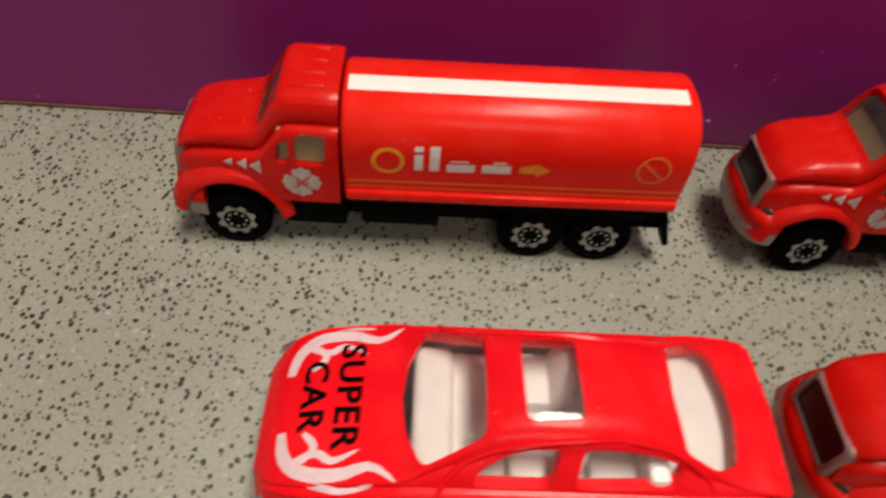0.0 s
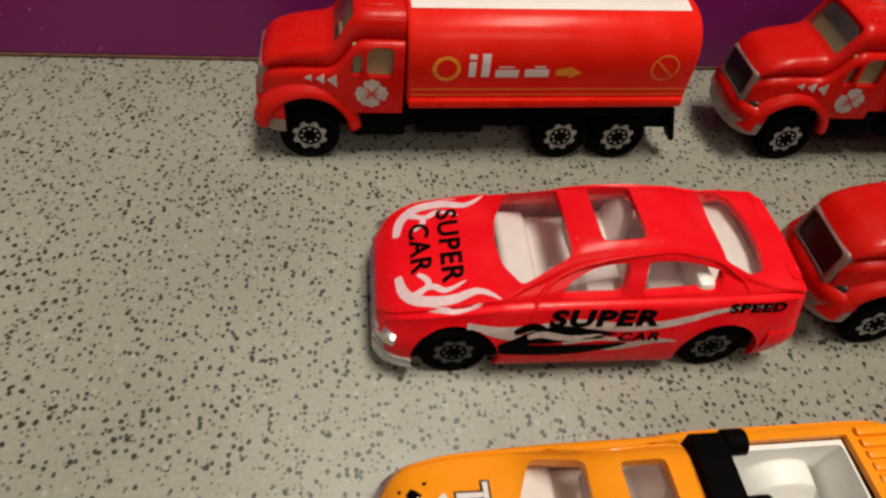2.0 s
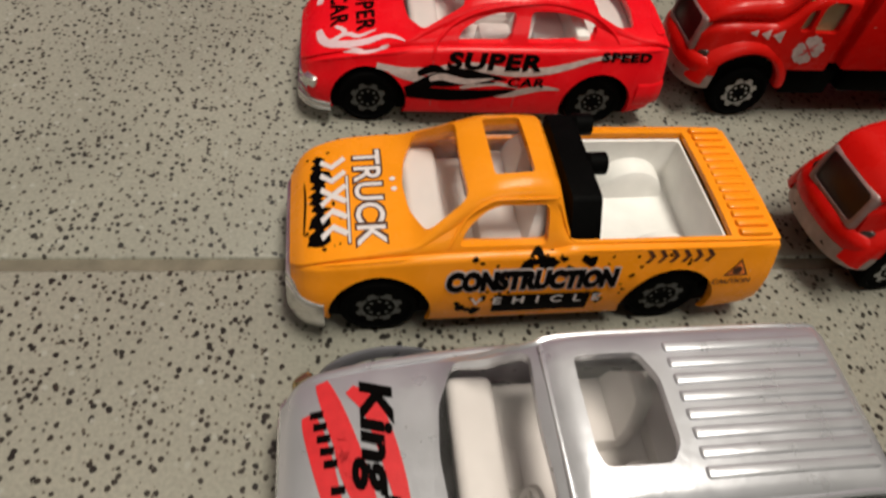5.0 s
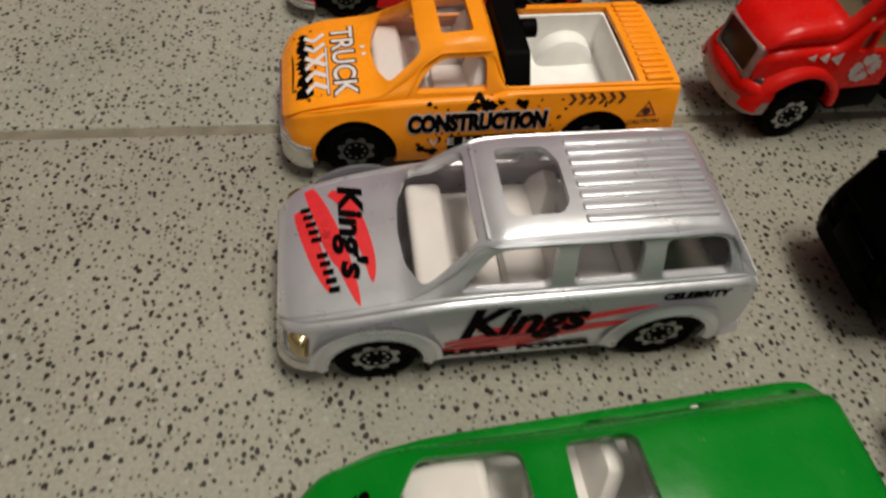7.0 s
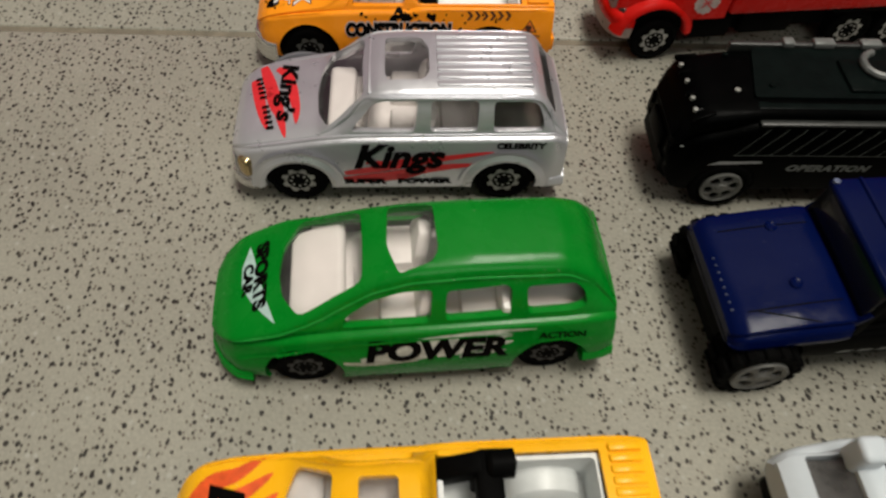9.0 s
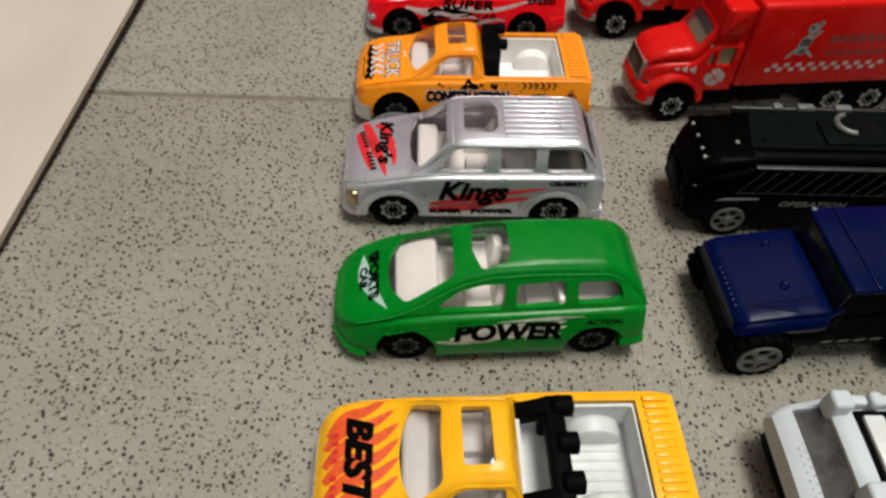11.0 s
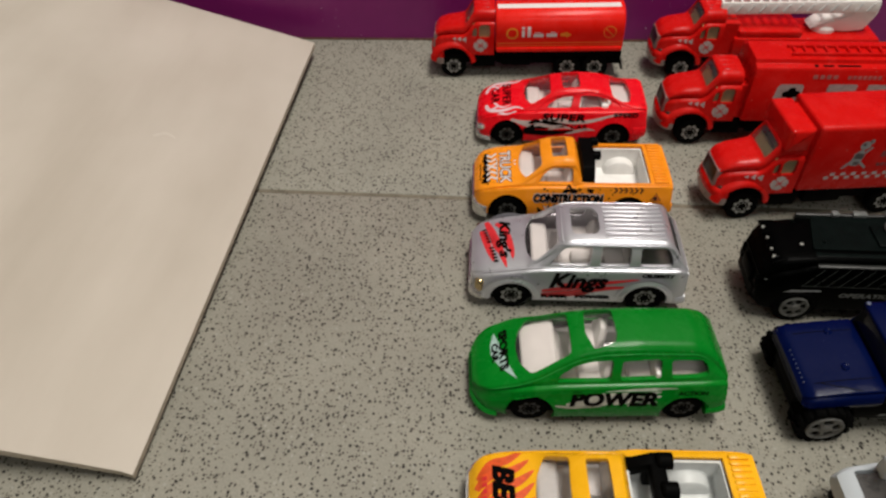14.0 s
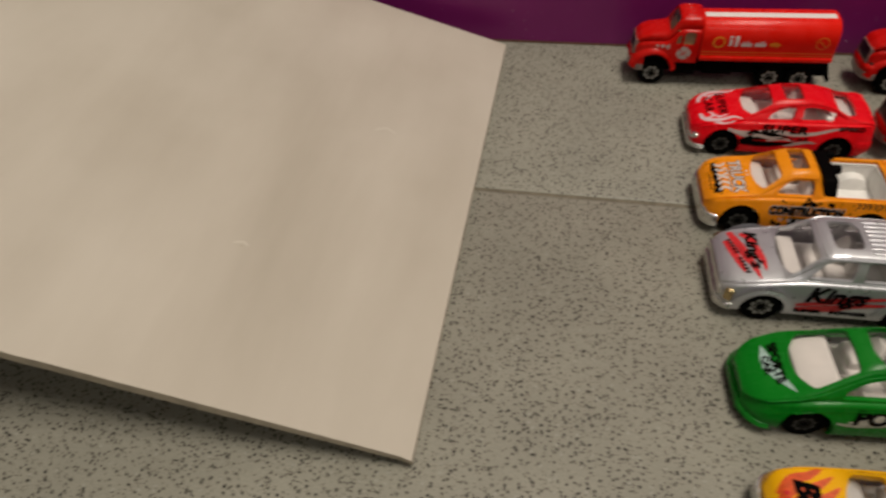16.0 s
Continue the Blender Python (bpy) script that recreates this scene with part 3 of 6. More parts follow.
# ---------------------------------------------------------------- toy cars
def car_body(ob, knots, mat, wheels, r_arch, hub, side, tops, thick=1.1, extra=(), label="", soft={}):
    """The hollow die-cast shell. side: window outlines (x, z); tops: outlines (x, y, lowest z) cut from above."""
    x0, x1 = knots[0][0], knots[-1][0]
    outer = finish(loft(smoothed(knots, x0, x1), soft=soft))
    inner = finish(loft([(x, w, -6, zs, wt, zr) for x, w, zb, zs, wt, zr in smoothed(knots, x0, x1) if x0 + 1.4 < x < x1 - 1.4], off=thick, soft=soft))
    cutters = [inner]
    cutters += [prism(rounded(p, 1.0), -40, 0, "y") for p in side]
    for p in side:
        sill = min(v for u, v in p)
        cutters.append(prism(rounded([(u, sill + (v - sill) * 0.78) for u, v in p], 1.0), 0, 40, "y"))
    cutters += [prism(rounded(p, r), z, 70, "z") for p, z, r in tops]
    cutters += [turned(lathe([(0, -30), (r_arch, -30), (r_arch, 30), (0, 30)], 40), Matrix.Translation((x, 0, hub))) for x in wheels]
    cutters += list(extra)
    me = cut(outer, cutters)
    bvh = tree(me)
    part("body", me, mat, ob, label)
    return bvh


def panes(ob, knots, items, mat=GLASS, off=0.85, soft={}):
    """Window plastic just inside the shell. items: name and a test of a face's centre and normal."""
    st = smoothed(knots, knots[0][0], knots[-1][0])
    for name, test in items:
        bm = loft(st, off=off, keep=test, soft=soft)
        if bm.faces:
            p = part(name, bm, mat, ob)
            p.visible_shadow = False


def edge_line(ob, knots, index, x0, x1, r, mat, name, soft={}, sides=(-1, 1), lift=0.0):
    """A fine moulding that follows one point of the section along the body."""
    st = [p for p in smoothed(knots, knots[0][0], knots[-1][0]) if x0 <= p[0] <= x1]
    for s in sides:
        bm = bmesh.new()
        rings = []
        for k, (x, *p) in enumerate(st):
            y, z = section(*p, **soft)[index]
            fade = min(1.0, 0.25 + 0.25 * min(k, len(st) - 1 - k))
            rings.append([bm.verts.new((x, s * (y + lift) + r * fade * math.cos(a), z + r * fade * math.sin(a))) for a in [math.pi * i / 3 for i in range(6)]])
        for a, b in zip(rings, rings[1:]):
            for i in range(6):
                bm.faces.new((a[i], a[(i + 1) % 6], b[(i + 1) % 6], b[i]))
        bm.faces.new(rings[0]), bm.faces.new(rings[-1][::-1])
        part(name, bm, mat, ob)


def arch_moulding(ob, line, r, bvh, mat, name):
    """A round bead laid on the near and far flanks along a bent (x, z) line."""
    for s in (-1, 1):
        pts = []
        dense = flame(line, 0.02, 48)[:49]
        last = None
        for u, v in dense:
            hit = bvh.ray_cast(Vector((u, s * 60, v)), Vector((0, -s, 0)))
            if hit[0] is not None and s * hit[0].y > 6:
                last = hit[0].y
            if last is not None:
                pts.append(Vector((u, last, v)))
        bm = bmesh.new()
        rings = []
        for i, p in enumerate(pts):
            d = (pts[min(i + 1, len(pts) - 1)] - pts[max(i - 1, 0)]).normalized()
            out = Vector((0, s, 0.35)).normalized()
            up = d.cross(out).normalized()
            f = r * min(1.0, 0.3 + 0.15 * min(i, len(pts) - 1 - i))
            rings.append([bm.verts.new(p + out * f * math.cos(a) + up * f * math.sin(a)) for a in [math.pi * k / 3 for k in range(6)]])
        for a, b in zip(rings, rings[1:]):
            for i in range(6):
                bm.faces.new((a[i], a[(i + 1) % 6], b[(i + 1) % 6], b[i]))
        bm.faces.new(rings[0]), bm.faces.new(rings[-1][::-1])
        part(name, bm, mat, ob)


def seat(bm, x, y, w, z=11.4, h=7.6):
    box(x - 3.5, x + 3.5, y - w, y + w, z, z + 3.6, 1.0, 2, bm)
    back = rounded([(-w, 0), (w, 0), (w * 0.92, h * 0.55), (w * 0.42, h * 1.06), (-w * 0.42, h * 1.06), (-w * 0.92, h * 0.55)], 0.8, 3)
    tmp = prism(back, -1.2, 1.2, "x")
    bmesh.ops.bevel(tmp, geom=[e for e in tmp.edges if abs(e.verts[0].co.x - e.verts[1].co.x) < 0.01], offset=0.5, segments=2, affect="EDGES", profile=0.5)
    merge(bm, turned(tmp, pose(x + 3.2, y, z + 1, 0, 14, 0)))


def cabin(ob, x0, x1, w, dash_x, dash_z, seats, mat=WHITE_PLASTIC, bench=None):
    bm = box(x0, x1, -w, w, 10.6, 12.4, 0.3, 1)
    part("cabin_floor", bm, mat, ob)
    bm = bmesh.new()
    box(dash_x - 4.5, dash_x + 1.2, -w, w, 7.4, dash_z, 1.2, 3, bm)
    box(dash_x + 0.6, dash_x + 3.4, -w * 0.24, w * 0.24, 7.4, dash_z - 2.4, 0.6, 2, bm)
    part("dashboard", bm, mat, ob)
    bm = lathe([(2.1, -0.35), (2.5, 0), (2.1, 0.35), (1.7, 0), (2.1, -0.35)], 20)
    box(-0.35, 0.35, -0.2, 0.2, -2.0, 2.0, 0.1, 1, bm)
    box(-2.0, 2.0, -0.2, 0.2, -0.35, 0.35, 0.1, 1, bm)
    part("steering_wheel", turned(bm, pose(dash_x + 3.2, -w * 0.5, dash_z - 0.6, 0, 0, 0) @ pose(0, 0, 0, 0, 0, 90) @ pose(0, 0, 0, 25, 0, 0)), mat, ob)
    for x in seats:
        for s in (-1, 1):
            bm = bmesh.new()
            seat(bm, x, s * w * 0.52, w * 0.40)
            part("seat", bm, mat, ob)
    if bench:
        bm = bmesh.new()
        box(bench - 3.5, bench + 4, -w, w, 11.6, 14.6, 1.0, 2, bm)
        box(bench + 3, bench + 6, -w, w, 11.6, 18.6, 1.0, 2, bm)
        part("rear_seat", bm, mat, ob)


def bumper(ob, knots, x_end, z0, z1, depth, grow, mat, name="front_bumper", label=""):
    """A band wrapped round one end of the body."""
    front = x_end < 0
    st = smoothed(knots, knots[0][0], knots[-1][0])
    xs = [s for s in st if (s[0] < x_end + depth if front else s[0] > x_end - depth)]
    shift = -grow if front else grow
    rows = [(x + shift, w + grow * 0.6, z0, z1 - 0.6, max(2, w - 1.2), z1) for x, w, zb, zs, wt, zr in xs]
    bm = bmesh.new()
    rings = []
    for x, *p in rows:
        half = section(*p, rb=0.9, rs=0.9, rt=0.5, crown=0.0)
        rg = half + [(-y, z) for y, z in half[-2:0:-1]]
        rings.append([bm.verts.new((x, y, z)) for y, z in rg])
    n = len(rings[0])
    for a, b in zip(rings, rings[1:]):
        for i in range(n):
            bm.faces.new((a[i], a[(i + 1) % n], b[(i + 1) % n], b[i]))
    bm.faces.new(rings[0][::-1]), bm.faces.new(rings[-1])
    return part(name, bm, mat, ob, label)


def arch_lip(ob, x, hub, r, y, mat, t=0.9, a0=0.0, a1=math.pi, proud=0.6):
    bm = bmesh.new()
    rings = []
    n = 22
    for i in range(n + 1):
        a = a0 + (a1 - a0) * i / n
        c, s = math.cos(a), math.sin(a)
        rings.append([bm.verts.new((x + q * c, y - math.copysign(d, -y), hub + q * s)) for q, d in ((r, -0.6), (r, proud * 0.7), (r + t * 0.45, proud), (r + t, proud * 0.45), (r + t * 1.3, -0.6))])
    for p, q in zip(rings, rings[1:]):
        for i in range(5):
            bm.faces.new((p[i], p[(i + 1) % 5], q[(i + 1) % 5], q[i]))
    bm.faces.new(rings[0]), bm.faces.new(rings[-1][::-1])
    part("wheel_arch", bm, mat, ob)


def running_gear(ob, xs, half, r, width=3.8, kind="print", lugs=0, base=None, z0=2.2, z1=6.5, wells=10.4, rim=RIM_DIM):
    for x in xs:
        for s in (-1, 1):
            wheel(ob, x, s * (half - 0.3), r, width, kind, lugs, rim)
        part("wheel_well", box(x - 7.4, x + 7.4, -half + 4.4, half - 4.4, 2.4, 13.0 if x < 0 else wells, 0.6, 1), BLACK_PLASTIC, ob)
        part("axle", turned(lathe([(0, -half + 2), (0.7, -half + 2), (0.7, half - 2), (0, half - 2)], 10), Matrix.Translation((x, 0, r))), BLACK_PLASTIC, ob)
    if base:
        part("chassis", box(base[0], base[1], -base[2], base[2], z0, z1, 0.6, 2), BLACK_PLASTIC, ob)


# ---- red saloon
def saloon():
    ob = thing("toy_saloon_car", 16.2, 50.6, 0.8, "red die-cast toy saloon with pale flame prints, parked on the tiles", "toy car", "toy vehicles on the floor")
    K = [(-35, 9, 5, 9, 7, 9.6), (-34.3, 11.6, 4, 10.5, 9, 11.2), (-32, 13.2, 3.2, 12.4, 10.6, 12.9), (-28, 14.2, 2.8, 13.9, 11.4, 14.5), (-20, 14.5, 2.6, 15.2, 11.4, 16.0), (-15.6, 14.5, 2.6, 15.9, 11.4, 16.9),
         (-10.5, 14.5, 2.6, 16.2, 9.7, 19.8), (-5, 14.5, 2.6, 16.4, 8.5, 22.5), (0, 14.5, 2.6, 16.5, 8.2, 23.3), (6, 14.5, 2.6, 16.6, 8.2, 23.5), (14, 14.5, 2.6, 16.8, 8.2, 23.0), (19, 14.5, 2.8, 17.0, 8.8, 21.4), (23, 14.4, 3, 17.0, 9.8, 19.7), (27.5, 14.3, 3.2, 17.2, 11.0, 18.4),
         (32, 13.8, 4, 17.3, 11.4, 18.3), (33.0, 13.2, 5, 16.8, 11, 17.6), (33.4, 12.6, 6, 16.2, 10.5, 16.8)]
    W = (-22.8, 20.8)
    S = dict(rb=1.6, rs=1.2, rt=2.4, crown=0.7, lean=1.6)
    bvh = car_body(ob, K, RED_CAR, W, 7.0, 5.6,
                   [[(-7.2, 16.6), (-6.2, 18.5), (-3.2, 20.1), (0.4, 21.1), (3.8, 21.3), (2.6, 16.9)], [(5.7, 17.0), (6.5, 21.5), (10.5, 21.6), (14.8, 21.0), (18.5, 19.9), (19.1, 19.0), (18.2, 17.6)]],
                   [([(-16.1, 0), (-15.5, 5), (-13.2, 9.8), (-5.7, 7.1), (-5.6, 0), (-5.7, -7.1), (-13.2, -9.8), (-15.5, -5)], 13.8, 1.0),
                    ([(-1.2, 6.2), (6.0, 6.4), (6.3, -5.2), (-0.8, -5.6)], 17, 1.3),
                    ([(19.2, 7.6), (23.6, 9.2), (26.3, 8.0), (27.4, 2.5), (27.4, -2.5), (26.4, -7.8), (23.6, -9.2), (19.2, -7.6), (18.6, 0)], 15, 0.8)], soft=S)
    panes(ob, K, [("windscreen", lambda c, n: -17 < c.x < -4.6 and c.z > 15 and abs(n.y) < 0.62), ("sunroof", lambda c, n: -2.2 < c.x < 7.2 and n.z > 0.85 and abs(c.y) < 7.6),
                  ("rear_window", lambda c, n: 17.8 < c.x < 28.2 and c.z > 16.5 and abs(n.y) < 0.62),
                  ("side_window", lambda c, n: -8 < c.x < 4.4 and c.z > 16.2 and n.y < -0.5), ("side_window", lambda c, n: 5.0 < c.x < 19.6 and c.z > 16.4 and n.y < -0.5),
                  ("side_window", lambda c, n: -8 < c.x < 4.4 and c.z > 16.2 and n.y > 0.5), ("side_window", lambda c, n: 5.0 < c.x < 19.6 and c.z > 16.4 and n.y > 0.5)], soft=S)
    arch_moulding(ob, [(-11.6, 14.4), (-10.4, 17.0), (-6.8, 19.6), (-1.7, 21.6), (6.3, 22.7), (12.5, 22.5), (17.8, 21.2), (21.6, 19.2), (23.4, 17.4)], 0.42, bvh, RED_CAR, "window_arch")
    edge_line(ob, K, 11, -33, -15, 0.28, RED_CAR, "wing_crease", S)
    edge_line(ob, K, 11, 22, 33, 0.3, RED_CAR, "tail_crease", S)
    part("boot_lip", prism(rounded([(31.0, -9.6), (32.6, -9.0), (33.1, 0), (32.6, 9.0), (31.0, 9.6), (30.2, 0)], 0.7, 3), 17.6, 18.75, "z"), RED_CAR, ob)
    cabin(ob, -14, 24, 10.5, -10.2, 14.2, (1.5,), bench=12)
    part("parcel_shelf", box(18.5, 28.5, -10.2, 10.2, 14.6, 15.9, 0.4, 2), WHITE_PLASTIC, ob)
    running_gear(ob, W, 13.8, 5.6, base=(-31, 32, 12))
    bumper(ob, K, -35, 2.4, 5.4, 6.4, 0.7, CHROME, label="bright chrome front bumper")
    bumper(ob, K, -35, 6.0, 8.2, 1.6, 0.35, CHROME, "grille", "chrome grille band")
    bumper(ob, K, 33.4, 5.6, 11.6, 5.6, 0.35, RED_CAR, "rear_bumper")
    for s in (-1, 1):
        part("headlight", turned(box(-0.8, 2.2, -2.3, 2.3, -1.0, 1.0, 0.6, 2), pose(-32.9, s * 10.4, 8.4, 0, 0, s * 38)), CHROME, ob, "silver headlight")
    # bonnet prints
    for s in (-1, 1):
        for line, wdt in (([(-31.6, s * 4.2), (-30.8, s * 7.6), (-28.2, s * 9.8), (-23.6, s * 10.2), (-19.6, s * 9.2), (-16.4, s * 11.2)], 1.7), ([(-29.6, s * 8.4), (-26.6, s * 7.4), (-24.4, s * 8.4), (-21.2, s * 7.0)], 1.0),
                          ([(-27.2, s * 11.2), (-23, s * 11.9), (-19.2, s * 11.4)], 0.7), ([(-28.6, s * 4.6), (-27.0, s * 6.6), (-28.8, s * 9.0)], 0.9)):
            lid("flame_print", [flame(line, wdt)], bvh, INK_PINK, ob, 0.10)
    lid("bonnet_lettering", lettering("SUPER", -24.9, -21.4, -7.2, 8.6, 1, bold=0.02, space=1.1), bvh, INK_BLACK, ob, 0.2)
    lid("bonnet_lettering", lettering("CAR", -29.6, -26.2, -4.6, 6.0, 1, bold=0.02, space=1.1), bvh, INK_BLACK, ob, 0.2)
    # flank prints
    for line, wdt in (([(-21.4, 12.9), (-16, 12.2), (-10, 12.6), (-4, 13.4), (3, 12.6), (9, 12.9), (14, 14.0), (19.6, 15.6), (27, 16.0)], 1.5), ([(-19, 12.2), (-14.5, 11.0), (-9, 10.6)], 1.3), ([(-2, 8.4), (3, 8.2), (9, 9.6), (13, 9.4)], 1.3), ([(-6, 9.4), (0, 10.4), (5, 9.6)], 0.8)):
        flank("flame_print", [flame(line, wdt, 24)], bvh, INK_PALE, ob, 0.10)
    for line, wdt in (([(-16.2, 8.6), (-13.6, 9.6), (-10.6, 11.0), (-7, 12.0), (-2.6, 11.8), (2.6, 11.2)], 2.2), ([(-16.0, 8.0), (-12.6, 8.0), (-7, 7.8), (-1, 8.2), (4.4, 9.2)], 2.4), ([(-14.0, 11.8), (-11.4, 12.9), (-9.0, 12.6)], 1.3), ([(-13.0, 10.4), (-9, 10.2), (-4, 10.8), (0.6, 10.6)], 1.3)):
        flank("flame_print", [flame(line, wdt, 24)], bvh, INK_BLACK, ob, 0.15)
    flank("flame_print", [flame([(-11.8, 10.9), (-9.6, 11.5), (-5, 10.7), (0, 11.4)], 1.2)], bvh, INK_PALE, ob, 0.22)
    flank("door_lettering", lettering("SUPER", -8.8, 8.8, 12.9, 16.0, slant=0.12, bold=0.04, space=1.12), bvh, INK_BLACK, ob, 0.26)
    flank("door_lettering", lettering("CAR", 2.8, 9.8, 9.9, 11.7, slant=0.1, bold=0.03, space=1.15), bvh, INK_BLACK, ob, 0.26)
    flank("wing_lettering", lettering("SPEED", 20.0, 29.8, 15.0, 16.7, bold=0.045, space=1.15), bvh, INK_BLACK, ob, 0.2)
    flank("door_line", [rect(4.3, 4.6, 5, 15.8), rect(-11.4, -11.1, 5, 14.2)], bvh, INK_RED, ob, 0.04)


# ---- pickups
def pickup(name, x, y, rz, label, mat, bar_mat, tray_mat, style):
    ob = thing(name, x, y, rz, label, "toy pickup", "toy vehicles on the floor")
    K = [(-36.5, 9.2, 5, 9.8, 8, 10.3), (-35.6, 12.2, 4.5, 12.0, 10.4, 12.5), (-33, 13.8, 4, 13.9, 11.4, 14.4), (-28, 14.4, 3.2, 15.0, 11.8, 15.7), (-19.4, 14.5, 3, 15.8, 11.6, 16.9), (-15.5, 14.5, 3, 16.0, 10.2, 20.2), (-12.2, 14.5, 3, 16.1, 9.0, 22.8),
         (-9, 14.5, 3, 16.2, 8.6, 24.0), (-4, 14.5, 3, 16.2, 8.5, 24.5), (0.2, 14.5, 3, 16.3, 8.6, 24.2), (0.9, 14.5, 3, 16.3, 9.0, 23.4), (1.4, 14.5, 3, 17, 11.6, 17.4), (27, 14.5, 3, 17, 12, 17.4), (33.2, 14.3, 4, 17, 12, 17.4), (34.2, 14, 5, 16.5, 11.6, 17)]
    W = (-24.2, 19.1)
    S = dict(rb=1.4, rs=1.0, rt=2.3, crown=0.6, lean=1.5)
    sun = ([(-8.8, 6.2), (-3.4, 6.0), (-3.2, -5.1), (-8.7, -5.1)], 19, 0.7)
    bed = box(1.9, 26.5, -11.2, 10.6, 6.5, 40, 0)
    bvh = car_body(ob, K, mat, W, 7.3, 5.9, [[(-13.8, 16.9), (-12.2, 19.4), (-9.8, 21.3), (-7.8, 21.9), (-1.3, 22.0), (-1.2, 16.9)]],
                   [([(-20.4, 0), (-19.8, 5), (-17.9, 9.8), (-12.4, 7.5), (-12.7, 0), (-12.4, -7.5), (-17.9, -9.8), (-19.8, -5)], 15, 1.2), sun], extra=[bed], soft=S)
    panes(ob, K, [("windscreen", lambda c, n: -21.5 < c.x < -10.6 and c.z > 16.4 and abs(n.y) < 0.62), ("sunroof", lambda c, n: -10 < c.x < -2.4 and n.z > 0.85 and abs(c.y) < 7.4),
                  ("side_window", lambda c, n: -15 < c.x < -1.4 and c.z > 16.6 and n.y < -0.5), ("side_window", lambda c, n: -15 < c.x < -1.4 and c.z > 16.6 and n.y > 0.5)], soft=S)
    cabin(ob, -19, 1, 10.8, -15.5, 15.2, (-6.5,), mat=tray_mat)
    edge_line(ob, K, 12, -33, -20, 0.25, mat, "bonnet_crease", S)
    edge_line(ob, K, 11, 3, 33, 0.22, mat, "bed_rail", S)
    arch_moulding(ob, [(-15.2, 16.4), (-12.4, 20.4), (-10.0, 22.2), (-7.6, 22.8), (0.4, 22.9)], 0.3, bvh, mat, "window_gutter")
    # bed liner with wheel humps
    tray = finish(box(2.1, 26.4, -11.1, 10.5, 6.6, 16.5, 0.2, 1))
    tray = cut(tray, [box(3.0, 25.9, -10.6, 9.7, 7.6, 30, 0.6, 2)])
    part("bed_liner", tray, tray_mat, ob, "pale plastic load bed")
    for s in (-1, 1):
        hump = turned(lathe([(0, -2.2), (5.0, -2.2), (5.9, -1.6), (6.1, 0), (6.1, 2.2), (0, 2.2)], 36), pose(19.0, s * 7.9, 6.9, 0, 0, 0 if s > 0 else 180))
        part("wheel_hump", hump, tray_mat, ob)
    if style == "best":
        bm = bmesh.new()
        for i in range(9):
            box(9.5, 26.2, -8.2 + i * 2.05, -7.6 + i * 2.05, 7.5, 7.9, 0.15, 1, bm)
        part("bed_ribs", bm, tray_mat, ob)
    # roll bar with lamps
    bar = bmesh.new()
    if style == "truck":
        hoop = rounded([(-11.0, 8.0), (-11.0, 17.0), (-7.4, 21.8), (10.4, 21.8), (10.4, 8.0)], 0.7, 2)
        bar = prism(hoop, 2.3, 6.6, "x")
        box(6.2, 7.6, -2.5, 10.2, 12, 20.2, 0.6, 2, bar)
    else:
        box(7.6, 11.6, -11.0, 11.0, 15.2, 19.6, 0.8, 2, bar)
        for s in (-1, 1):
            box(7.6, 11.6, s * 9.2 - 1.8, s * 9.2 + 1.8, 8, 18.6, 0.6, 2, bar)
            merge(bar, turned(box(-4.6, 4.2, -1.7, 1.7, -2.0, 2.0, 0.7, 2), pose(5.6, s * 9.0, 16.4, 0, -26, 0)))
    rb = part("roll_bar", bar, bar_mat, ob, "black plastic roll bar")
    for yy in (0.6, 9.2) if style == "truck" else (-6.6, 1.0, 8.6):
        k = 1.0 if style == "truck" else 1.25
        tmp = turned(lathe([(0, -1.7 * k), (1.3 * k, -1.7 * k), (1.7 * k, -1.2 * k), (1.7 * k, 1.4 * k), (0, 1.9 * k)], 18), pose(8.0 if style == "truck" else 11.4, yy, 20.6 if style == "truck" else 19.2, 0, 0, -90))
        part("bar_lamp", tmp, bar_mat, rb)
    # ribbed tail panel
    bm = bmesh.new()
    for i in range(14):
        yy = -10.8 + i * 1.66
        box(27.7, 32.9, yy - 0.68, yy + 0.68, 17.0, 18.2, 0.45, 2, bm)
    part("tail_ribs", bm, mat, ob)
    part("rear_step", box(33.4, 35.4, -13.6, 13.6, 5.4, 9.4, 0.8, 2), mat, ob)
    running_gear(ob, W, 13.8, 5.8, base=(-33, 32, 12), wells=7.2)
    for s in (-1, 1):
        part("wheel_well", box(W[1] - 7.2, W[1] + 7.2, s * 11.3 - 0.35, s * 11.3 + 0.35, 6.5, 15.5, 0.2, 1), BLACK_PLASTIC, ob)
    bumper(ob, K, -36.5, 2.6, 8.8, 5.4, 0.7, CHROME, label="silver front bumper")
    rng = random.Random(11)
    if style == "truck":
        edge = []
        for k in range(25):
            yy = -9.2 + 17.4 * k / 24
            edge.append((-31.5 + (rng.uniform(0.2, 1.3) if k % 2 else rng.uniform(-0.6, 0.1)), yy))
        for k in range(24, -1, -1):
            yy = -9.2 + 17.4 * k / 24
            edge.append((-33.0 - (rng.uniform(0.2, 0.8) if k % 2 else rng.uniform(-0.6, 0.1)), yy + 0.3))
        lid("bonnet_print", [edge], bvh, INK_BLACK, ob, 0.1)
        lid("bonnet_print", [flame([(-34.4, -6), (-34.2, 0), (-34.4, 4)], 0.35)] + splats(rng, -34.0, -29.0, -10.2, 9.0, 26, 0.12, 0.4), bvh, INK_BLACK, ob, 0.1)
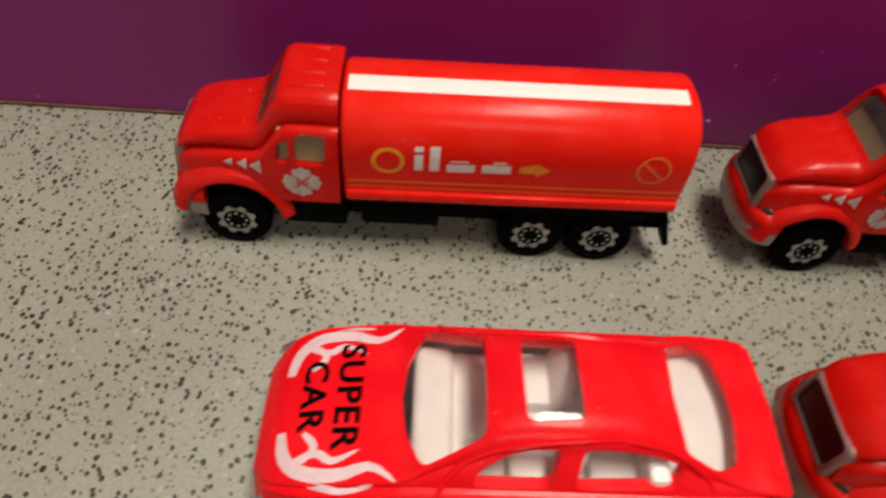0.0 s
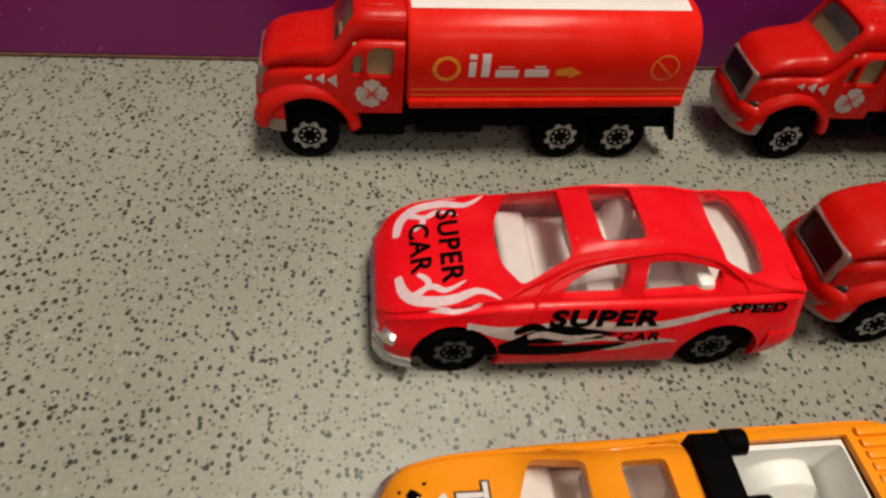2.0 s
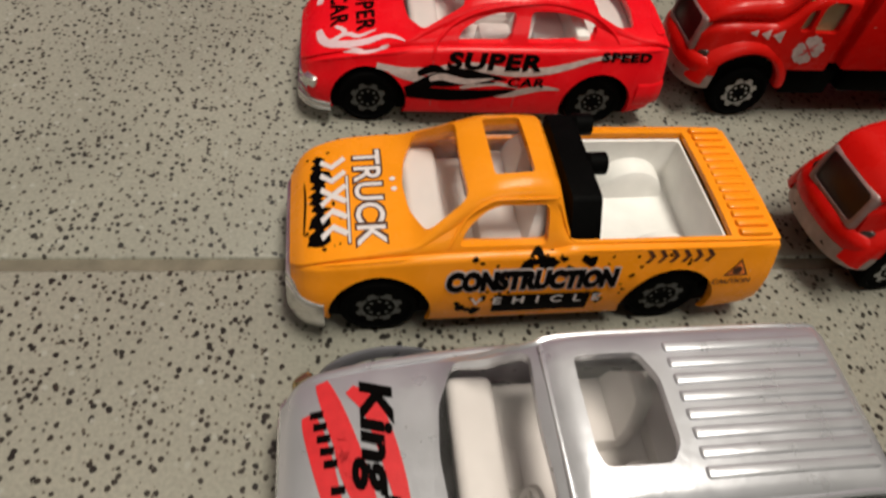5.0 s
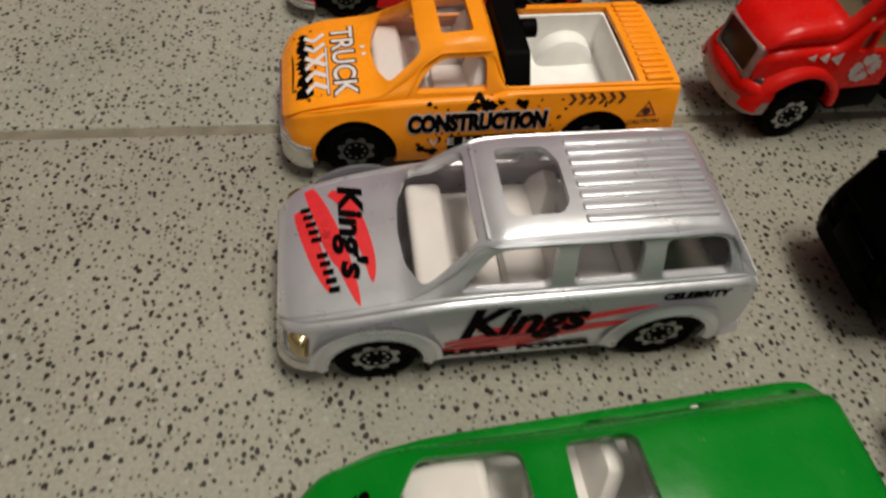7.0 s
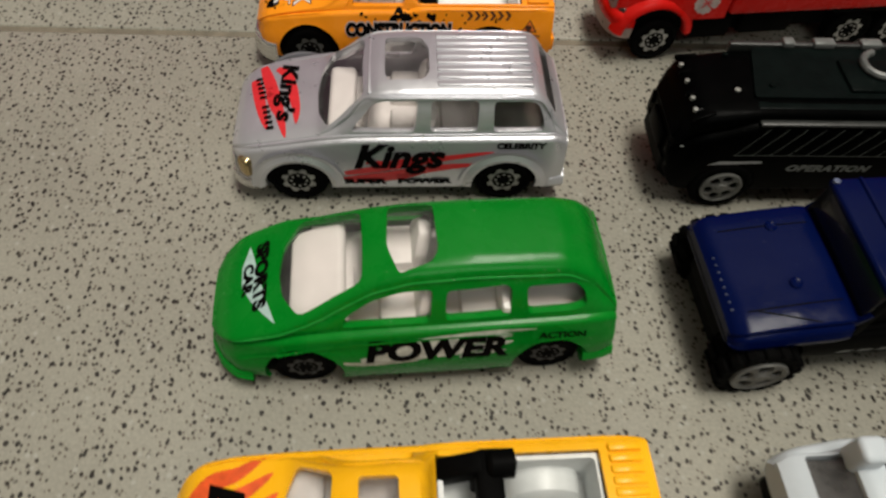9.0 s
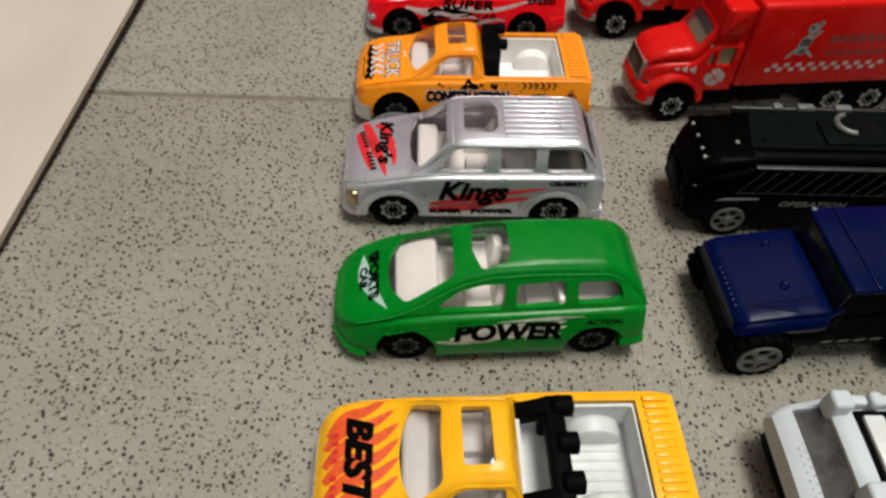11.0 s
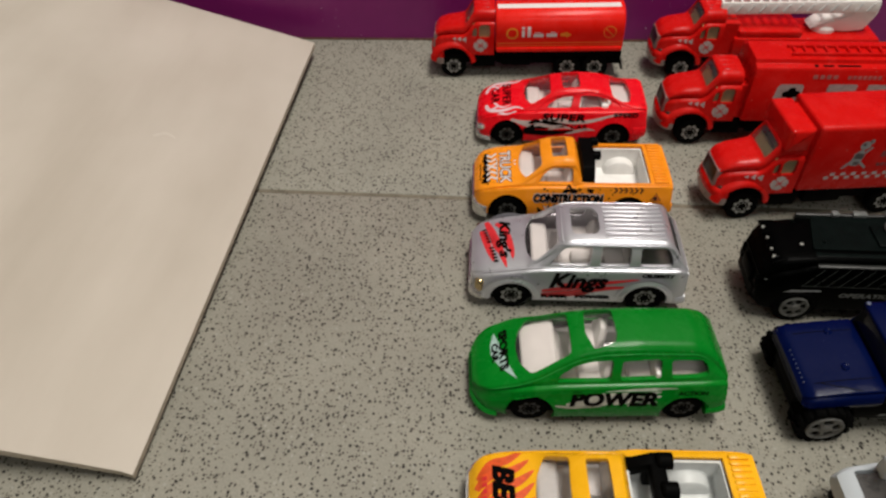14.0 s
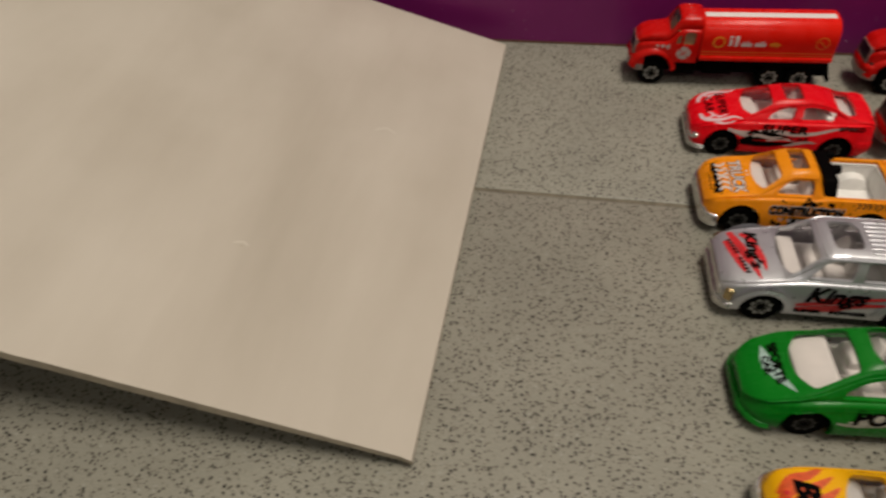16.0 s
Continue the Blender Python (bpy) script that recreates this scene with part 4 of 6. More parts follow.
        for i in range(6):
            yy, s = 6.8 - i * 2.9, (1 if i < 3 else -1)
            lid("bonnet_chevron", [[(-31.8, yy + 0.6 * s), (-30.4, yy - 0.9 * s), (-28.6, yy + 0.5 * s), (-28.2, yy - 0.3 * s), (-30.3, yy - 2.0 * s), (-32.1, yy - 0.4 * s)]], bvh, INK_WHITE, ob, 0.18)
        for x0, x1, z0, z1, mat_k, bold, lift in ((-27.5, -22.9, -10.5, 8.3, INK_BROWN, 0.055, 0.1), (-27.2, -23.2, -10.2, 8.0, INK_WHITE, 0.01, 0.2)):
            lid("bonnet_lettering", lettering("TRUCK", x0, x1, z0, z1, 1, slant=0.08, bold=bold), bvh, mat_k, ob, lift)
        lid("bonnet_line", [rect(-28.5, -27.9, -9.6, 3.2)], bvh, INK_BROWN, ob, 0.1)
        lid("bonnet_line", [rect(-28.35, -28.05, -9.4, 3.0), disc(-21.7, 1.4, 0.42), disc(-21.6, -0.6, 0.42)], bvh, INK_WHITE, ob, 0.16)
        flank("splash_print", splats(rng, -4, 6, 13.8, 16.2, 12, 0.35, 1.2) + splats(rng, -14, 20, 6.0, 9.4, 26, 0.3, 1.0) + splats(rng, -12, 24, 9.0, 16.2, 50, 0.12, 0.4), bvh, INK_BLACK, ob, 0.1)
        flank("door_lettering", lettering("CONSTRUCTION", -15.4, 10.0, 10.3, 14.3, slant=0.06, bold=0.10), bvh, INK_PALE, ob, 0.16)
        flank("door_lettering", lettering("CONSTRUCTION", -15.2, 9.8, 10.55, 14.05, slant=0.06, bold=0.065), bvh, INK_BLACK, ob, 0.24)
        flank("stripe", [rect(-8, 6.4, 5.6, 9.6)], bvh, INK_BLACK, ob, 0.13)
        flank("door_lettering", lettering("V  E  H  I  C  L  E", -11.5, 8.0, 7.7, 9.3, bold=0.02), bvh, INK_WHITE, ob, 0.24)
        for i in range(6):
            u = 13.3 + i * 1.82
            flank("arrow_print", [[(u, 16.6), (u + 0.7, 16.6), (u + 1.55, 15.6), (u + 0.7, 14.6), (u, 14.6), (u + 0.85, 15.6)]], bvh, INK_BROWN, ob, 0.12)
        flank("caution_sign", [[(26.4, 11.7), (30.4, 11.7), (28.5, 14.7)]], bvh, INK_BROWN, ob, 0.08)
        flank("caution_sign", [[(26.9, 12.0), (29.9, 12.0), (28.45, 14.3)]], bvh, INK_ORANGE, ob, 0.14)
        flank("caution_sign", [disc(28.3, 12.8, 0.75)], bvh, INK_BROWN, ob, 0.2)
        flank("caution_lettering", lettering("CAUTION", 25.0, 31.2, 10.2, 11.1, bold=0.02), bvh, INK_BROWN, ob, 0.12)
    else:
        for line, wdt in (([(-34.2, 5), (-31, 8.6), (-27, 9.6), (-23, 12)], 2.4), ([(-34.6, 2.5), (-31, 6), (-26.5, 6.4), (-21.5, 9.4)], 2.6), ([(-34.6, -1), (-30, 3), (-25, 3.4), (-20.5, 6.5)], 2.6), ([(-34.4, -4), (-30, -0.6), (-25, -0.4), (-20.5, 3.2)], 2.6),
                          ([(-34, -7.5), (-30, -4), (-25, -3.8), (-20.5, -0.5)], 2.6), ([(-33.4, -10), (-29, -7.2), (-25, -7.2), (-20.5, -4)], 2.4), ([(-32, -12), (-28, -10.4), (-24, -10.4), (-20.4, -8)], 2.0)):
            lid("flame_print", [flame(line, wdt)], bvh, INK_FLAME, ob, 0.1)
        lid("bonnet_lettering", lettering("BEST", -30.8, -25.2, -9.8, 8.6, 1, slant=0.30, bold=0.05), bvh, INK_BLACK, ob, 0.22)
        lid("bonnet_lettering", [rect(-33.2, -32.0, 4.6 - 1.7 * i, 5.6 - 1.7 * i) for i in range(8) if i != 4], bvh, INK_RED, ob, 0.22)
        flank("flame_print", [flame([(-24, 13), (-16, 11), (-6, 13)], 2.2), flame([(-14, 9), (-2, 8), (10, 10)], 2.0)], bvh, INK_ORANGE, ob, 0.1)
    return ob


BROWN_LINING = plain("brown_lining", (0.05, 0.035, 0.025), 0.6, vary=0.5)


# ---- silver estate
def estate():
    ob = thing("toy_estate_car", 17.7, -36.8, 1.5, "silver die-cast toy estate with red and black prints, scuffed bumper", "toy car", "toy vehicles on the floor")
    K = [(-35.4, 10.0, 5, 10.6, 9, 11.4), (-34.6, 12.4, 4.2, 12.0, 10.4, 12.8), (-31.8, 13.7, 3.5, 13.4, 11.4, 14.0), (-25.2, 14.3, 3, 15.0, 11.8, 15.5), (-17, 14.4, 3, 16.6, 11.8, 17.0), (-12.5, 14.4, 3, 17.2, 10.6, 20.8), (-8.4, 14.4, 3, 17.4, 10.0, 24.2), (-5.6, 14.4, 3, 17.5, 9.9, 25.6),
         (-1, 14.4, 3, 17.5, 9.9, 26.0), (20, 14.4, 3, 17.7, 9.9, 26.1), (26, 14.4, 3, 17.8, 10.0, 25.7), (28.2, 14.4, 3, 17.8, 10.4, 23.8), (30.6, 14.3, 3.2, 17.8, 11.2, 19.6), (32, 14.1, 3.5, 17.2, 11.6, 17.9), (33, 13.6, 4.5, 16, 11.6, 16.6)]
    W = (-22.2, 20.8)
    S = dict(rb=1.3, rs=1.1, rt=1.5, crown=0.5, lean=0.6)
    bvh = car_body(ob, K, SILVER, W, 7.0, 5.7, [[(-10.8, 18.3), (-9.6, 19.8), (-6.3, 23.6), (-4.4, 24.3), (2.6, 24.5), (1.9, 18.3)], [(5.0, 18.4), (5.2, 24.5), (14.5, 24.5), (14.4, 18.5)], [(17.6, 18.4), (17.4, 24.4), (24.8, 24.4), (26.4, 23.7), (27.6, 20.8), (27.7, 18.6)]],
                   [([(-18.0, 0), (-17.5, 6), (-15.4, 10.8), (-8.0, 8.2), (-8.4, 0), (-8.0, -8.2), (-15.4, -10.8), (-17.5, -6)], 15.2, 1.2), ([(-3.8, 6.6), (3.4, 6.6), (4.9, 3.4), (4.9, -3.8), (3.6, -5.8), (-3.3, -5.8), (-3.9, -3.6), (-3.9, 3.4)], 20, 0.9),
                    ([(28.0, 8.2), (30.4, 9.2), (30.4, -9.2), (28.0, -8.2)], 19, 0.8)], soft=S)
    panes(ob, K, [("windscreen", lambda c, n: -19 < c.x < -7.2 and c.z > 16.3 and abs(n.y) < 0.62), ("sunroof", lambda c, n: -5 < c.x < 6 and n.z > 0.85 and abs(c.y) < 7.8), ("rear_window", lambda c, n: 27.6 < c.x < 32 and c.z > 18.2 and abs(n.y) < 0.62),
                  ("side_window", lambda c, n: -11.6 < c.x < 3.7 and c.z > 17.6 and n.y < -0.5), ("side_window", lambda c, n: 4.1 < c.x < 15.9 and c.z > 17.6 and n.y < -0.5), ("side_window", lambda c, n: 16.1 < c.x < 28.6 and c.z > 17.6 and n.y < -0.5),
                  ("side_window", lambda c, n: -11.6 < c.x < 3.7 and c.z > 17.6 and n.y > 0.5), ("side_window", lambda c, n: 4.1 < c.x < 15.9 and c.z > 17.6 and n.y > 0.5), ("side_window", lambda c, n: 16.1 < c.x < 28.6 and c.z > 17.6 and n.y > 0.5)], soft=S)
    edge_line(ob, K, 13, -33.3, 31.6, 0.42, SILVER, "belt_moulding", S)
    arch_moulding(ob, [(-15.4, 17.6), (-11.4, 20.8), (-8.2, 24.0), (-4.8, 24.95), (4, 25.1), (16, 25.1), (25.2, 25.0), (28.3, 22.4), (30.1, 18.4)], 0.36, bvh, SILVER, "window_frame")
    part("roof_bow", box(-7.2, -6.6, -8.6, 8.6, 24.6, 25.45, 0.25, 2), SILVER, ob)
    cabin(ob, -15, 18, 10.8, -11.5, 15.4, (0.5,), bench=11)
    for i in range(8):
        yy = -7.0 + i * 2.0
        ridge = 26.45 - 0.42 * (yy / 9.9) ** 2
        part("roof_rib", box(6.4, 25.2, yy - 0.66, yy + 0.66, 25.4, ridge + 0.3, 0.32, 3), SILVER, ob)
    for x in W:
        for side in (-1, 1):
            arch_lip(ob, x, 5.7, 6.9, side * 14.5, SILVER, 2.1, -0.05, math.pi + 0.05, 1.15)
    running_gear(ob, W, 14.9, 6.1, base=(-31, 31, 12), rim=RIM_PRINT)
    part("boot_floor", box(17, 30, -11, 11, 11.2, 12.4, 0.4, 2), BROWN_LINING, ob, "dark brown boot lining")
    bumper(ob, K, -35.4, 2.8, 6.6, 5.4, 0.8, CHROME, label="scuffed chrome front bumper")
    bumper(ob, K, -35.4, 7.0, 11.0, 1.2, 0.25, CHROME, "grille", "dull chrome grille")
    bumper(ob, K, 33, 3.6, 7.6, 5, 0.7, SILVER, "rear_bumper")
    for s in (-1, 1):
        part("headlight", turned(box(-0.5, 2.6, -2.9, 3.0, -2.5, 2.4, 1.0, 3), pose(-32.4, s * 10.9, 9.4, 0, 0, s * 40)), BRASS, ob, "yellowed chrome headlight")
    for line, wdt in (([(-30.6, 11), (-28.6, 5), (-26, -3.5), (-24.0, -11.4)], 2.4), ([(-32.2, 7.0), (-31.2, 3.6), (-29.4, -3.5), (-28, -8.4)], 2.2), ([(-27.4, 9.6), (-24.6, 6), (-22.4, -3), (-22.0, -8)], 2.0), ([(-29, 6), (-28, 0), (-26.4, -5)], 1.4)):
        lid("red_swoosh", [flame(line, wdt)], bvh, INK_RED, ob, 0.1)
    lid("bonnet_lettering", lettering("King's", -27.4, -22.4, -7.2, 10.4, 1, slant=0.25, bold=0.035), bvh, INK_BLACK, ob, 0.2)
    lid("bonnet_lettering", [rect(-31.9 + 0.38 * i, -30.4 + 0.38 * i, 6.4 - 1.5 * i, 7.3 - 1.5 * i) for i in range(11) if i != 5], bvh, INK_BLACK, ob, 0.2)
    for line, wdt in (([(-12.5, 8.8), (-6, 10), (6, 12.6), (18, 14.6)], 1.7), ([(-13, 6.8), (-4, 8), (6, 10.2), (15, 11.4)], 2.2), ([(-11, 6.0), (-2, 7.4), (4, 9)], 1.6), ([(-8, 11.8), (-2, 12), (6, 14.4)], 1.1)):
        flank("red_swoosh", [flame(line, wdt, 24)], bvh, INK_RED, ob, 0.1)
    flank("door_lettering", lettering("Kings", -10.4, 8.2, 8.6, 16.6, slant=0.3, bold=0.035), bvh, INK_BLACK, ob, 0.22)
    flank("sill_lettering", lettering("SUPER   POWER", -13.2, 10.0, 5.4, 7.2, bold=0.07), bvh, INK_BLACK, ob, 0.22)
    flank("wing_lettering", lettering("CELEBRITY", 18.4, 28.6, 15.4, 16.9, slant=0.1, bold=0.055), bvh, INK_BLACK, ob, 0.14)


# ---- green people carrier
def minivan():
    ob = thing("toy_minivan", 19.2, -79.1, 4.0, "green die-cast toy people carrier with white seats and chipped edges", "toy car", "toy vehicles on the floor")
    K = [(-35.0, 5.8, 4, 7.8, 5.2, 8.6), (-34.1, 9.4, 3.2, 9.2, 8.2, 10.0), (-30.6, 12.8, 2.6, 10.9, 10.8, 12.2), (-22.6, 14.6, 2.4, 13.6, 11.7, 15.6), (-18, 14.9, 2.4, 14.6, 11.2, 17.6), (-12, 14.9, 2.4, 15.2, 9.8, 21.0), (-6.5, 14.9, 2.4, 15.4, 8.6, 23.7),
         (0, 14.9, 2.4, 15.6, 8.0, 25.2), (10, 14.9, 2.4, 15.9, 7.9, 25.8), (26, 14.9, 2.6, 16.4, 7.9, 25.4), (30.4, 14.8, 3.2, 16.6, 8.6, 23.4), (33.8, 14.4, 4.5, 16.4, 9.8, 19.2), (35.2, 13.6, 6, 14.8, 10.6, 15.8)]
    W = (-18.9, 24.4)
    S = dict(rb=1.8, rs=1.2, rt=2.0, crown=0.6, lean=1.7)
    bvh = car_body(ob, K, GREEN, W, 6.9, 5.5, [[(-12.0, 16.0), (-11.0, 18.0), (-6.6, 20.6), (-2.1, 21.8), (3.4, 22.2), (2.8, 16.2)], [(5.4, 16.5), (5.7, 21.9), (15.6, 22.5), (16.5, 21.8), (16.4, 17.0)], [(19.4, 17.2), (19.0, 22.1), (27.0, 22.2), (28.8, 20.9), (29.5, 18.4), (27.2, 17.5)]],
                   [([(-22.6, 0), (-21.9, 5), (-18.8, 9.7), (-8.0, 7.0), (-7.8, 0), (-8.0, -7.0), (-18.8, -9.7), (-21.9, -5)], 13.0, 1.4), ([(-3.4, 6.6), (4.3, 6.2), (4.6, -3.2), (3.5, -5.5), (-2.0, -6.9), (-2.7, -4.8), (-3.8, -1.3)], 18, 1.2)], soft=S)
    panes(ob, K, [("windscreen", lambda c, n: -23.6 < c.x < -6.8 and c.z > 14.0 and abs(n.y) < 0.62), ("sunroof", lambda c, n: -4.6 < c.x < 5.6 and n.z > 0.85 and abs(c.y) < 7.6),
                  ("side_window", lambda c, n: -13 < c.x < 4.2 and c.z > 15.4 and n.y < -0.5), ("side_window", lambda c, n: 4.7 < c.x < 17.2 and c.z > 15.8 and n.y < -0.5), ("side_window", lambda c, n: 18.2 < c.x < 30 and c.z > 16.4 and n.y < -0.5),
                  ("side_window", lambda c, n: -13 < c.x < 4.2 and c.z > 15.4 and n.y > 0.5), ("side_window", lambda c, n: 4.7 < c.x < 17.2 and c.z > 15.8 and n.y > 0.5), ("side_window", lambda c, n: 18.2 < c.x < 30 and c.z > 16.4 and n.y > 0.5)], soft=S)
    edge_line(ob, K, 18, -31, 30, 0.30, GREEN_WORN, "roof_crease", S)
    cabin(ob, -18, 28, 11, -13.0, 15.6, (-2.0,), bench=12)
    part("dash_top", turned(box(-6.6, 4.0, -9.6, 9.6, -1.2, 1.2, 1.0, 3), pose(-14.8, 0, 15.6, 0, -24, 0)), WHITE_PLASTIC, ob)
    part("boot_floor", box(17, 30.5, -10.4, 10.4, 12.4, 15.2, 0.4, 2), WHITE_PLASTIC, ob)
    running_gear(ob, W, 13.8, 5.5, base=(-30, 30, 12), rim=RIM_SHADED)
    bumper(ob, K, -35.0, 2.2, 5.2, 8, 0.7, GREEN)
    bumper(ob, K, 35.2, 4.6, 8.6, 6, 0.6, GREEN, "rear_bumper")
    lid("bonnet_print", [[(-28.4, 7.4), (-29.6, 3.0), (-29.4, -1.0), (-27.4, -4.6), (-25.0, -7.6), (-22.8, -10.0), (-24.8, -4.5), (-26.4, 0.6), (-27.4, 4.4)]], bvh, INK_SKY, ob, 0.1)
    lid("bonnet_lettering", lettering("SPORTS", -27.2, -24.6, -6.6, 7.6, 1, slant=-0.25, bold=0.05), bvh, INK_BLACK, ob, 0.2)
    lid("bonnet_lettering", lettering("CAR", -29.3, -27.3, -3.4, 3.4, 1, slant=-0.1, bold=0.05), bvh, INK_BLACK, ob, 0.2)
    flank("brush_print", [flame([(-9, 9.4), (-4, 9.8), (1, 10.4), (6, 11.4)], 2.4, 24), flame([(-7, 10.8), (0, 12.2), (8, 13.4), (17, 14.2)], 3.0, 24), flame([(2, 13.4), (8, 14.4), (14, 15.0), (21, 15.2)], 0.8, 20), flame([(-12, 9.2), (-7, 8.6), (1, 9.0)], 0.9, 20), flame([(4, 10.2), (10, 11.4), (17, 12.8)], 1.6, 20), flame([(8, 9.4), (12, 10.2), (16, 10.8)], 0.9, 16)], bvh, INK_BRUSH, ob, 0.08)
    flank("body_crease", [flame([(-31, 8.0), (-26, 10.2), (-19, 12.4), (-12, 13.4), (6, 14.2), (24, 14.6)], 0.5, 24)], bvh, GREEN, ob, 0.3)
    flank("body_crease", [flame([(18, 12.2), (26, 13.0), (34, 13.2)], 0.45, 24)], bvh, GREEN, ob, 0.3)
    flank("door_lettering", lettering("POWER", -8.2, 16.4, 9.2, 14.2, slant=0.15, bold=0.045), bvh, INK_BLACK, ob, 0.2)
    flank("wing_lettering", lettering("ACTION", 21.4, 29.6, 13.0, 14.4, bold=0.03), bvh, INK_BLACK, ob, 0.14)


INK_SKY = plain("pale_blue_print", (0.42, 0.58, 0.54), 0.4, vary=0.2, scale=900)


# ---- trucks
def truck_front(ob, slide=0.0, glass=GLASS):
    """Bonnet and cab, from the front axle at x = 0; slide: how far the cab sits behind its usual place."""
    K = [(-8.7, 6.2, 8.5, 17.6, 5.6, 19.6), (-8.3, 7.1, 8, 19.0, 6.5, 21.3), (-6.8, 7.8, 7.4, 20.0, 7.1, 22.9), (-3, 8.4, 6.8, 20.8, 7.5, 24.3), (2.5, 9.1, 6.4, 21.2, 7.9, 25.1), (4.6, 9.5, 6.4, 21.4, 8.1, 25.4), (5.5, 9.7, 6.4, 21.8, 8.1, 26.0), (7.2, 9.7, 6.6, 24.0, 8.1, 29.4),
         (8.8, 9.7, 7, 26.6, 8.2, 32.2), (10.3, 9.7, 7, 27.8, 8.3, 32.8), (17.8, 9.7, 7, 27.8, 8.3, 32.8), (18.6, 9.6, 7, 27.6, 8.2, 32.5)]
    bvh = car_body(ob, K, RED, (-slide * 0.5,), 8.1, 7.4, [[(8.3, 20.8), (8.9, 24.8), (10.6, 25.6), (10.6, 20.8)], [(11.5, 20.6), (11.5, 25.8), (12.6, 26.8), (16.5, 26.8), (16.5, 20.6)]],
                   [([(5.4, 6.8), (9.0, 6.9), (9.0, -6.9), (5.4, -6.8)], 21.0, 0.6)], extra=[box(8.4, 25, -15, 15, -2, 12.2, 0)], label="glossy red cab and bonnet")
    panes(ob, K, [("windscreen", lambda c, n: 4.8 < c.x < 9.2 and c.z > 22 and abs(n.y) < 0.6), ("side_window", lambda c, n: 7.6 < c.x < 17.2 and 19.6 < c.z < 28 and n.y < -0.6), ("side_window", lambda c, n: 7.8 < c.x < 17.2 and 20 < c.z < 28 and n.y > 0.6)], glass)
    bm = box(6, 17.6, -8.2, 8.2, 12.6, 14, 0.3, 1)
    box(6.2, 8.4, -8, 8, 14, 22.4, 0.6, 2, bm)
    box(11.2, 17.2, -8.2, 8.2, 14, 26.6, 0.9, 2, bm)
    merge(bm, turned(box(-0.5, 0.5, -7.4, 7.4, 0, 5.8, 0.3, 2), pose(7.2, 0, 22.0, 0, 22, 0)))
    for s in (-1, 1):
        box(8.8, 17.0, s * 8.2 - 0.3, s * 8.2 + 0.3, 14, 27.0, 0.2, 1, bm)
    part("cab_interior", bm, CREAM_PLASTIC, ob, "cream plastic cab interior")
    rake = pose(-8.7, 0, 17.2, 0, 7, 0)
    part("grille", turned(box(-0.5, 1.6, -5.4, 5.4, -3.2, 3.0, 0.5, 2), rake), GRILLE_RED, ob, "dark brown grille opening")
    fr = turned(box(-0.8, 1.4, -6.3, 6.3, -3.9, 3.6, 0.9, 3), rake)
    fr = cut(finish(fr), [turned(prism(rounded([(-5.2, -2.7), (5.2, -2.7), (5.3, 3.0), (-5.3, 3.0)], 0.9, 3), -4, 4, "x"), rake)])
    part("grille_frame", fr, FRAME_PINK, ob, "worn pale grille surround")
    part("apron", apron(((10.3, 0.97), (10.7, 1.0), (12.3, 1.0), (13.1, 0.975), (13.8, 0.90), (14.2, 0.80))), RED, ob, "curved red lip under the grille")
    bar = part("front_bumper", apron(((6.9, 0.90), (7.3, 0.955), (9.4, 0.985), (10.4, 0.985))), BUMPER_GREY, ob, "dull silver front bumper")
    for s in (-1, 1):
        part("bumper_slot", turned(box(-0.5, 0.5, -0.75, 0.75, -0.45, 0.45, 0.15, 1), pose(-9.75, s * 4.6, 8.7, 0, 0, -s * 16)), BLACK_PLASTIC, bar)
        part("headlight", turned(box(-0.8, 1.0, -1.2, 1.2, -0.8, 0.8, 0.55, 3), pose(-7.2, s * 7.3, 14.1, 0, 18, -s * 42)), LAMP_DARK, ob, "dark headlight")
        part("fender_flare", turned(fender(s), Matrix.Translation((-slide * 0.5, 0, 0))), RED, ob)
    for i in range(4):
        part("roof_ridge", box(10.6, 16.6, -5.1 + i * 3.4 - 0.55, -5.1 + i * 3.4 + 0.55, 32.4, 33.4, 0.45, 3), RED, ob)
    # prints on the bonnet's side and the door
    for i in range(3):
        u = -0.5 + i * 2.2
        h = 0.7 + 0.35 * i
        flank("arrow_print", [[(u, 19.6), (u + 1.5 + 0.2 * i, 19.6 - h), (u + 1.5 + 0.2 * i, 19.6 + h)]], bvh, INK_PALE, ob, 0.12)
    c = (12.4, 17.0)
    badge = [[(c[0] + q * math.cos(math.radians(90 * k + d)), c[1] + q * math.sin(math.radians(90 * k + d))) for k in range(4) for d, q in ((-37, 2.7), (-26, 3.2), (-14, 2.95), (0, 3.35), (14, 2.95), (26, 3.2), (37, 2.7), (45, 1.8))]]
    flank("door_badge", badge, bvh, INK_PALE, ob, 0.12)
    flank("door_badge", [p for a in (45, 135) for p in [[(c[0] + d * math.cos(math.radians(a)) - 0.12 * math.sin(math.radians(a)) * k, c[1] + d * math.sin(math.radians(a)) + 0.12 * math.cos(math.radians(a)) * k) for d, k in ((-1.9, -1), (1.9, -1), (1.9, 1), (-1.9, 1))]]], bvh, INK_RED, ob, 0.18)
    flank("door_badge", [[(c[0] - 1.0, c[1] - 1.1), (c[0] - 0.75, c[1] - 1.2), (c[0] + 1.0, c[1] + 1.0), (c[0] + 0.75, c[1] + 1.2)], [(c[0] + 1.0, c[1] - 1.1), (c[0] + 0.75, c[1] - 1.2), (c[0] - 1.0, c[1] + 1.0), (c[0] - 0.75, c[1] + 1.2)], rect(c[0] - 1.2, c[0] + 1.2, c[1] - 0.15, c[1] + 0.15)], bvh, INK_RED, ob, 0.2)
    return bvh


